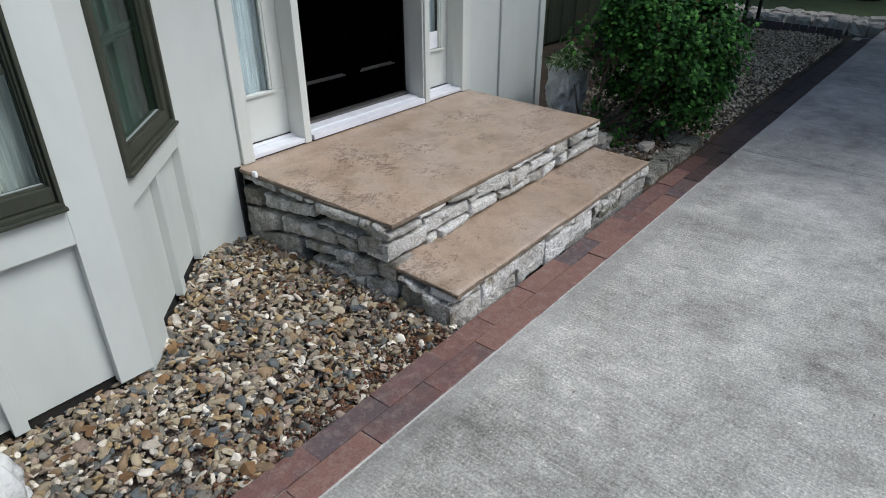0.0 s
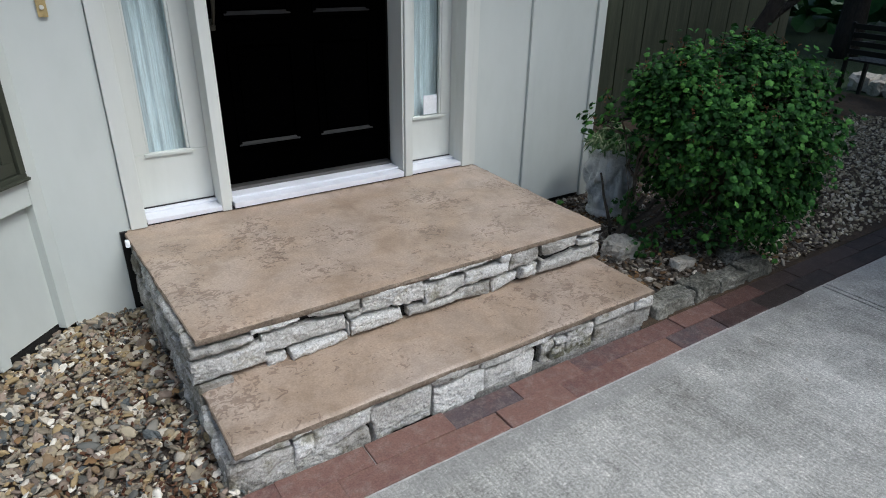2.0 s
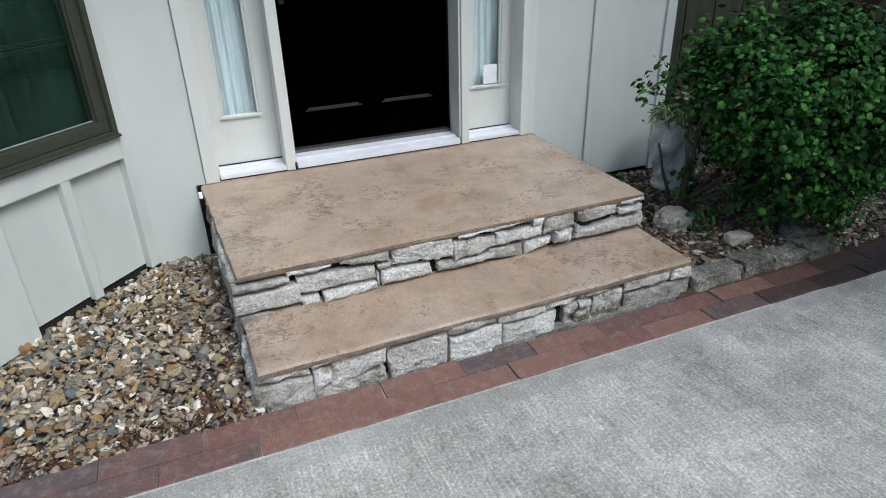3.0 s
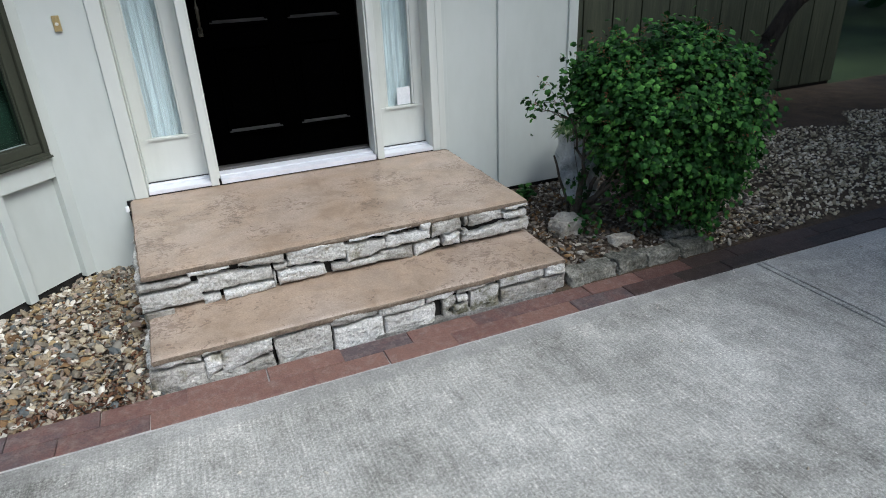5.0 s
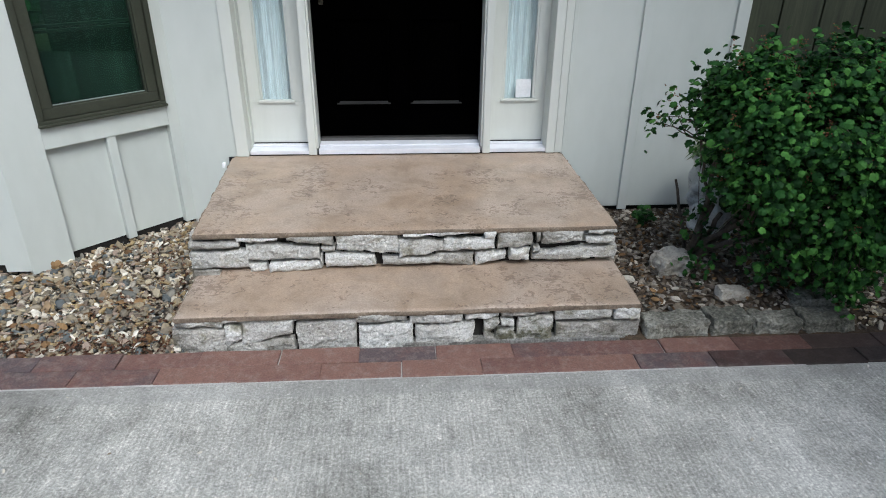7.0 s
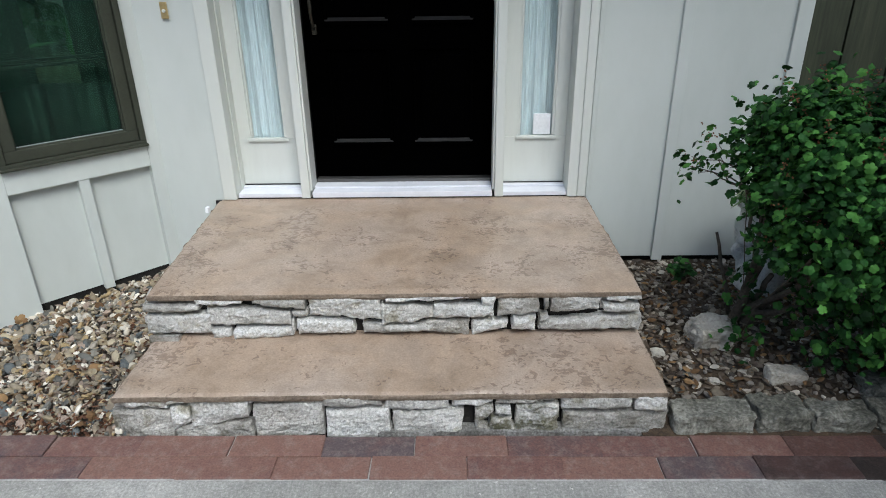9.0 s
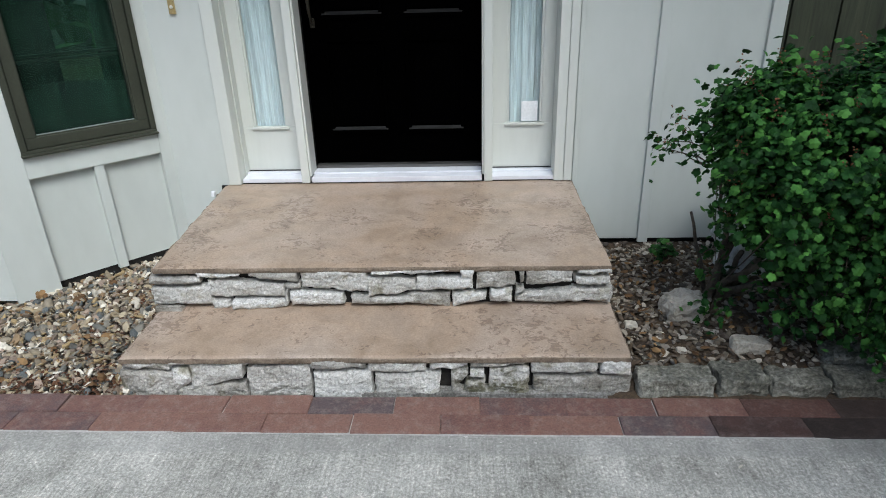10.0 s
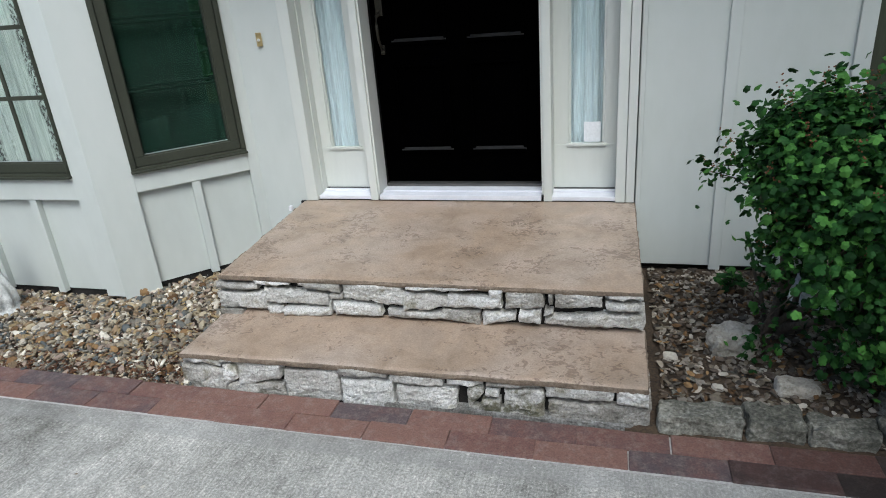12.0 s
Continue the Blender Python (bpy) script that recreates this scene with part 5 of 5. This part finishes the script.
# ---- planter with carved sides ----


def planter():
    x, y = 2.78, -0.36
    p = thing("planter", (x, y, 0.02), "grey cast-concrete planter with worn carved relief", "planter")

    def carve(a, z):
        if z < 0.05 or z > 0.4:
            return 0.004 * math.sin(24 * a)
        w = math.sin(math.pi * (z - 0.05) / 0.35)
        q = noise.noise(Vector((3.2 * math.cos(a) * 2, 3.2 * math.sin(a) * 2, z * 13)))
        return w * (0.024 * max(0, math.sin(5 * a + 5 * math.sin(9 * z))) + 0.062 * max(-0.25, q))

    prof = [(0.115, 0.0), (0.128, 0.012), (0.124, 0.035), (0.112, 0.05)]
    prof += [(0.115 + 0.038 * t / 22, 0.06 + 0.34 * t / 22) for t in range(23)]
    prof += [(0.155, 0.415), (0.168, 0.425), (0.172, 0.44), (0.168, 0.456), (0.158, 0.462), (0.146, 0.458), (0.142, 0.43), (0.14, 0.41)]
    bm = lathe(prof, 64, carve)
    bmesh.ops.transform(bm, matrix=Matrix.Translation((x, y, 0.01)), verts=bm.verts)
    part("pot", bm, CAST, p, smooth=True)
    bm = bmesh.new()
    bmesh.ops.create_circle(bm, cap_ends=True, radius=0.141, segments=32, matrix=Matrix.Translation((x, y, 0.435)))
    part("potting_soil", bm, SOIL, p)
    g = np.random.default_rng(41)
    n = 520
    a, r = g.uniform(0, 2 * np.pi, n), 0.17 * np.sqrt(g.uniform(0, 1, n))
    z = 0.47 + 0.13 * g.uniform(0, 1, n) * (1.15 - r / 0.17)
    cs = np.stack((x + r * np.cos(a), y + r * np.sin(a), z), 1)
    ns = np.stack((np.cos(a) * 0.5, np.sin(a) * 0.5, np.full(n, 0.8)), 1) + g.normal(0, 0.4, (n, 3))
    v, f = leaf_arrays(cs, ns, g.uniform(0.07, 0.14, n), BLADE, 42, 0.3)
    pl = thing("pot_plant", (x, y, 0.44), "low green and cream leafy plant in the planter", "plant")
    tagged(from_arrays("leaves", v, f, POT_LEAF, pl), kind="stuff")
    join_tubes("stems", [(bend((x, y, 0.43), tuple(cs[i]), 0.02, 3), 0.0025, 0.0015) for i in range(0, n, 9)], TWIG, pl, "", 4)


planter()

# ---- stones along the bed ----
for i, (x0, x1, y0, y1, z1, sd) in enumerate(((2.012, 2.297, -1.432, -1.31, 0.056, 3), (2.303, 2.488, -1.43, -1.29, 0.06, 8), (2.496, 2.716, -1.432, -1.31, 0.054, 13),
                                              (2.724, 2.965, -1.43, -1.31, 0.052, 21), (2.76, 2.94, -1.3, -1.19, 0.085, 26))):
    ob = part("edging_stone", rough_block((x0, y0 + 0.012, -0.03), (x1, y1 + 0.012, z1), sd, 0.016, 16, 10, 9, 0.75), RUBBLE)
    tagged(ob, "rough grey limestone block edging the shrub bed", "stone", "edging stones")
tagged(part("rock", rough_block((2.235, -0.96, -0.02), (2.42, -0.81, 0.125), 33, 0.04, 12, 10, 9, 0.42), PALE_ROCK), "pale knobbly limestone rock beside the shrub stem", "rock")
tagged(part("rock", rough_block((2.44, -1.2, 0.02), (2.585, -1.12, 0.08), 37, 0.025, 8, 6, 5, 0.6), PALE_ROCK), "small white rock on the bed gravel", "rock")
for k, (x, y, s) in enumerate(((2.08, -0.98, 0.05), (2.3, -1.08, 0.04), (2.24, -1.17, 0.035), (2.15, -1.14, 0.045), (2.38, -1.12, 0.04), (2.09, -1.22, 0.03), (2.42, -1.04, 0.035))):
    ob = part("rock", rough_block((x - s * 0.6, y - s * 0.45, 0.01), (x + s * 0.6, y + s * 0.45, 0.018 + s * 0.6), 60 + k, 0.02, 5, 4, 4, 0.6), RUBBLE if k % 2 else PALE_ROCK)
    tagged(ob, "loose pale stone on the bed gravel", "rock", "loose bed stones")

# dry leaves and bark bits
g = np.random.default_rng(51)
n = 420
cs = np.stack((g.uniform(2.04, 3.4, n), g.uniform(-1.36, -0.1, n), np.full(n, 0.0)), 1)
cs[:, 2] = [0.008 + right_rise(a, b) + 0.012 for a, b in cs[:, :2]]
v, f = leaf_arrays(cs, np.array((0, 0, 1.0)) + g.normal(0, 0.35, (n, 3)), g.uniform(0.015, 0.045, n), OVAL, 52, 0.3)
tagged(from_arrays("leaf_litter", v, f, LITTER), "brown dry leaves scattered on the bed", "leaf litter", kind="stuff")
n = 1300
cs = np.stack((g.uniform(-1.9, 0.0, n), -1.43 + np.abs(g.normal(0, 0.11, n)), g.uniform(-0.004, 0.013, n)), 1)
by_steps = np.stack((0.02 - np.abs(g.normal(0, 0.3, 900)), g.uniform(-1.4, -0.15, 900), g.uniform(0.0, 0.02, 900)), 1)
cs = np.concatenate((cs[cs[:, 1] < -0.75], by_steps))
cs = cs[[b < wall_line(a) - 0.06 and a < -0.01 - 0.056 * b for a, b in cs[:, :2]]]
v, f = leaf_arrays(cs, np.array((0, 0, 1.0)) + g.normal(0, 0.4, (len(cs), 3)), g.uniform(0.007, 0.028, len(cs)), OVAL, 53, 0.3)
tagged(from_arrays("bark_litter", v, f, BARK_BITS), "brown bark scraps among the pebbles by the bricks and steps", "leaf litter", kind="stuff")

g = np.random.default_rng(55)
n = 70
cs = np.stack((g.uniform(-1.9, 0.0, n), g.uniform(-1.4, -0.4, n), np.full(n, 0.022)), 1)
cs = cs[[b < wall_line(a) - 0.05 for a, b in cs[:, :2]]]
v, f = leaf_arrays(cs, np.array((0, 0, 1.0)) + g.normal(0, 0.4, (len(cs), 3)), g.uniform(0.02, 0.055, len(cs)), LOBED, 56, 0.5)
tagged(from_arrays("fallen_leaves", v, f, LITTER), "curled brown fallen leaves among the pebbles", "leaf litter", kind="stuff")

g = np.random.default_rng(57)
n = 120
cs = np.stack((g.uniform(-1.5, 6.5, n), g.uniform(-3.6, -1.66, n), np.full(n, 0.005)), 1)
v, f = leaf_arrays(cs, np.array((0, 0, 1.0)) + g.normal(0, 0.25, (n, 3)), g.uniform(0.005, 0.021, n), OVAL, 58, 0.35)
tagged(from_arrays("drive_litter", v, f, CHAFF), "small pale dry leaf scraps lying on the concrete", "leaf litter", kind="stuff")

# ---- garden statue ----


def statue():
    x, y = -1.535, -0.94

    def folds(a, z):
        if z < 0.05:
            return 0.0
        w = max(0.0, 1 - z / 0.46)
        return w * (0.017 * math.sin(9 * a + 14 * z) + 0.012 * noise.noise(Vector((math.cos(a) * 3, math.sin(a) * 3, z * 9)))) + 0.008 * noise.noise(Vector((math.cos(a) * 5, math.sin(a) * 5, z * 26)))

    prof = [(0.125, 0.0), (0.13, 0.01), (0.128, 0.03), (0.118, 0.04)]
    prof += [(0.115 - 0.052 * (t / 26) ** 0.8 + 0.012 * math.sin(t / 26 * 9), 0.045 + 0.39 * t / 26) for t in range(27)]
    prof += [(0.045, 0.45), (0.03, 0.462), (0.034, 0.475), (0.046, 0.495), (0.05, 0.52), (0.044, 0.545), (0.028, 0.56), (0.01, 0.566)]
    bm = lathe(prof, 56, folds)
    bmesh.ops.transform(bm, matrix=Matrix.Translation((x, y, -0.02)) @ Matrix.Diagonal((0.88, 0.88, 1.12, 1)), verts=bm.verts)
    tagged(part("garden_statue", bm, CAST, smooth=True), "weathered grey concrete draped garden statue on the pebbles", "statue")


statue()

# ---- brown siding beyond the corner ----
fence = thing("brown_wall", (5.1, 1.28, 0.0), "dark brown board-and-batten wall behind the shrub bed", "wall", kind="structure")
# black backing puts dark groove lines between the boards
box("backing", (2.905, 1.3, 0.06), (7.35, 1.4, 2.75), IRON_GAP_BLACK, fence, bev=0)
x = 2.91
while x < 7.3:
    box("board", (x + 0.005, 1.278, 0.055), (min(x + 0.318, 7.345), 1.3, 2.75), BROWN_FENCE, fence, bev=0.004)
    x += 0.327
box("footing", (2.92, 1.3, -0.1), (7.33, 1.38, 0.06), GAP_SHADE, fence, bev=0)


# ---- trees ----
def tree(base, top, r0, crown_c, crown_r, n_tips, leaf, label, seed0, limbs=9, size=(0.09, 0.16), per=26):
    s = thing("tree", base, label, "tree", "trees beyond the drive")
    g = np.random.default_rng(seed0)
    b, t = Vector(base), Vector(top)
    pts_ = bend(b - Vector((0, 0, 0.1)), t, 0.0, 7, 0.03, g)
    tube("trunk", pts_, [r0 * (1.25 - 0.65 * i / 7) for i in range(8)], BARK, s, "", 12)
    cc, cr = np.array(crown_c), np.array(crown_r)
    runs, tips, ends = [], [], []
    for i in range(limbs):
        d = g.normal(size=3)
        d[2] = abs(d[2]) * 0.6
        d /= np.linalg.norm(d)
        e = cc + d * cr * 0.62
        k = pts_[int(g.integers(4, 8))]
        runs.append((bend(tuple(k), tuple(e), 0.15, 5, 0.06, g), r0 * 0.45, r0 * 0.12))
        ends.append(e)
    for i in range(n_tips):
        d = g.normal(size=3)
        d /= np.linalg.norm(d)
        bulge = 1 + 0.28 * noise.noise(Vector(d * 2.0) + Vector((seed0, 0, 0)))
        q = cc + d * cr * bulge * (1 - abs(g.normal(0, 0.25)))
        tips.append(q)
        e = ends[int(np.argmin([np.linalg.norm(q - z) for z in ends]))]
        runs.append((bend(tuple(e), tuple(q), 0.06, 3, 0.03, g), r0 * 0.09, 0.006))
    join_tubes("limbs", runs, BARK, s, "", 5)
    cs = np.repeat(np.array(tips), per, 0)
    m = len(cs)
    cs = cs + g.normal(0, 0.2, (m, 3))
    v, f = leaf_arrays(cs, np.array((0, 0, 0.7)) + g.normal(0, 0.6, (m, 3)), g.uniform(*size, m), OVAL, seed0 + 1, 0.2)
    tagged(from_arrays("crown", v, f, leaf, s), kind="stuff")


# crown is out of view, spread over the drive to shade the right side
tree((5.05, 0.55, 0.0), (6.3, 0.4, 2.9), 0.068, (7.15, -4.3, 4.0), (3.6, 3.3, 1.1), 1500, TREE_LEAF, "dark leaning tree by the shrub bed, unseen crown added for shade", 71)
tube("branch", [(5.32, 0.52, 0.75), (5.6, 0.45, 1.05), (5.95, 0.4, 1.25), (6.6, 0.3, 1.75)], [0.045, 0.04, 0.035, 0.02], BARK,
     bpy.data.objects["tree"], "")
for i, (x, y, h, r) in enumerate(((12.5, 3.0, 4.2, 0.2), (13.5, -0.8, 4.5, 0.22), (12.0, 6.5, 4.5, 0.2), (15.5, 1.5, 5.0, 0.24), (16.0, -4.5, 5.0, 0.25))):
    tree((x, y, -0.12), (x + 0.3, y + 0.2, h), r, (x, y, h + 1.2), (2.8, 2.8, 2.2), 150, TREE_LEAF, "tall leafy tree beyond the lawn", 80 + i, 8, (0.16, 0.3), 22)


def woods():
    """A ring of leafy undergrowth and tree crowns round the place."""
    g = np.random.default_rng(91)
    cs = []
    while len(cs) < 17000:
        a = g.uniform(0, 2 * np.pi)
        r = g.uniform(13.5, 19) + 3.0 * max(0.0, math.cos(a - 0.1))
        top = 8.0 + 3.0 * noise.noise(Vector((math.cos(a) * 4, math.sin(a) * 4, 0)))
        z = g.uniform(0, 1) ** 0.9 * top
        if noise.noise(Vector((math.cos(a) * 9, math.sin(a) * 9, z * 0.5))) < -0.22:
            continue
        cs.append((r * math.cos(a) + 1, r * math.sin(a) - 2, z - 0.1))
    cs = np.array(cs)
    m = len(cs)
    v, f = leaf_arrays(cs, np.array((0, 0, 0.6)) + g.normal(0, 0.7, (m, 3)), g.uniform(0.5, 1.1, m), OVAL, 92)
    tagged(from_arrays("woods", v, f, TREE_LEAF), "dark green woods around the drive and lawn", "woods", kind="stuff")


woods()

# ---- far end of the bed ----
for i in range(12):
    bm = bmesh.new()
    add_box(bm, (-0.05, -0.045, -0.05), (0.05, 0.045, 0.11), pose(8.0 + 0.02 * i, -1.32 + 0.105 * i, 0.0, 0, 24, 8), 0.006)
    tagged(part("edging_brick", bm, BRICK_DARK), "dark brick set on edge at the bed's end", "brick", "edging bricks")
r = random.Random(8)
for i in range(34):
    y = -2.2 + 0.17 * (i // 2) * 1.25 + r.uniform(-0.04, 0.04)
    x = 9.3 + (i % 2) * 0.32 + r.uniform(-0.1, 0.1) + 0.1 * y
    s = r.uniform(0.09, 0.17)
    ob = part("border_stone", rough_block((x - s, y - s * 0.9, -0.12), (x + s, y + s * 0.9, s * 0.7), 200 + i, 0.03, 5, 4, 4, 0.6), PALE_ROCK)
    tagged(ob, "grey rubble stone along the lawn's edge", "stone", "lawn border stones")


def bench():
    b = thing("garden_bench", (8.3, 0.35, 0.0), "black iron garden bench at the bed's end", "bench")
    m = pose(8.3, 0.35, 0.0, 0, 0, 80)
    for sx in (-0.55, 0.55):
        for sy in (-0.2, 0.2):
            box("leg", (sx - 0.02, sy - 0.02, -0.05), (sx + 0.02, sy + 0.02, 0.42), IRON_GAP_BLACK, b, m=m)
        box("back_post", (sx - 0.018, 0.2, 0.42), (sx + 0.018, 0.235, 0.86), IRON_GAP_BLACK, b, m=m)
        box("arm", (sx - 0.02, -0.22, 0.6), (sx + 0.02, 0.22, 0.63), IRON_GAP_BLACK, b, m=m)
    for k in range(6):
        box("seat_slat", (-0.58, -0.22 + 0.075 * k, 0.42), (0.58, -0.16 + 0.075 * k, 0.445), IRON_GAP_BLACK, b, m=m)
    for k in range(4):
        box("back_slat", (-0.58, 0.205, 0.5 + 0.095 * k), (0.58, 0.225, 0.56 + 0.095 * k), IRON_GAP_BLACK, b, m=m)


bench()

# ---- brick border, piece by piece ----
border = box("brick_border", (-2.9, -1.642, -0.1), (8.35, -1.4395, -0.005), LIME, m=ASKEW, bev=0)
tagged(border, "two rows of red paver bricks between drive and steps", "brick border", kind="structure")


box("mortar_joint", (-2.9, -1.645, -0.09), (2.6, -1.634, -0.0012), LIME, border, "pale crumbling lime joint", m=ASKEW, bev=0.001)


def brick_mesh(seed0):
    bm = bmesh.new()
    add_box(bm, (-0.1574, -0.0496, -0.08), (0.1574, 0.0496, 0.0), None, 0.004)
    off = Vector((seed0 * 3.1, 0, 0))
    for v in bm.verts:
        v.co += noise.noise_vector(v.co * 14 + off) * 0.0028
    me = bpy.data.meshes.new("brick")
    bm.to_mesh(me)
    bm.free()
    return me


def lay_bricks(mat, keep, seeds):
    r = random.Random(seeds)
    kinds = [brick_mesh(seeds + k) for k in range(4)]
    for me in kinds:
        me.materials.append(mat)
    for row, (y, x0) in enumerate(((-1.4855, 0.795), (-1.587, 0.654))):
        for k in range(-12, 24):
            x = x0 + 0.158 + 0.316 * k
            if not keep(x) or x < -2.8 or x > 8.2:
                continue
            b = new("brick", r.choice(kinds))
            b.matrix_basis = ASKEW @ pose(x + r.uniform(-0.003, 0.003), y + r.uniform(-0.0015, 0.0015), 0.004 + r.uniform(-0.0025, 0.0025), r.uniform(-0.7, 0.7), r.uniform(-0.4, 0.4), r.uniform(-0.25, 0.25))
            b.parent = border


# bricks turn darker in two steps towards the right
lay_bricks(BRICK, lambda x: x < 2.3, 300)
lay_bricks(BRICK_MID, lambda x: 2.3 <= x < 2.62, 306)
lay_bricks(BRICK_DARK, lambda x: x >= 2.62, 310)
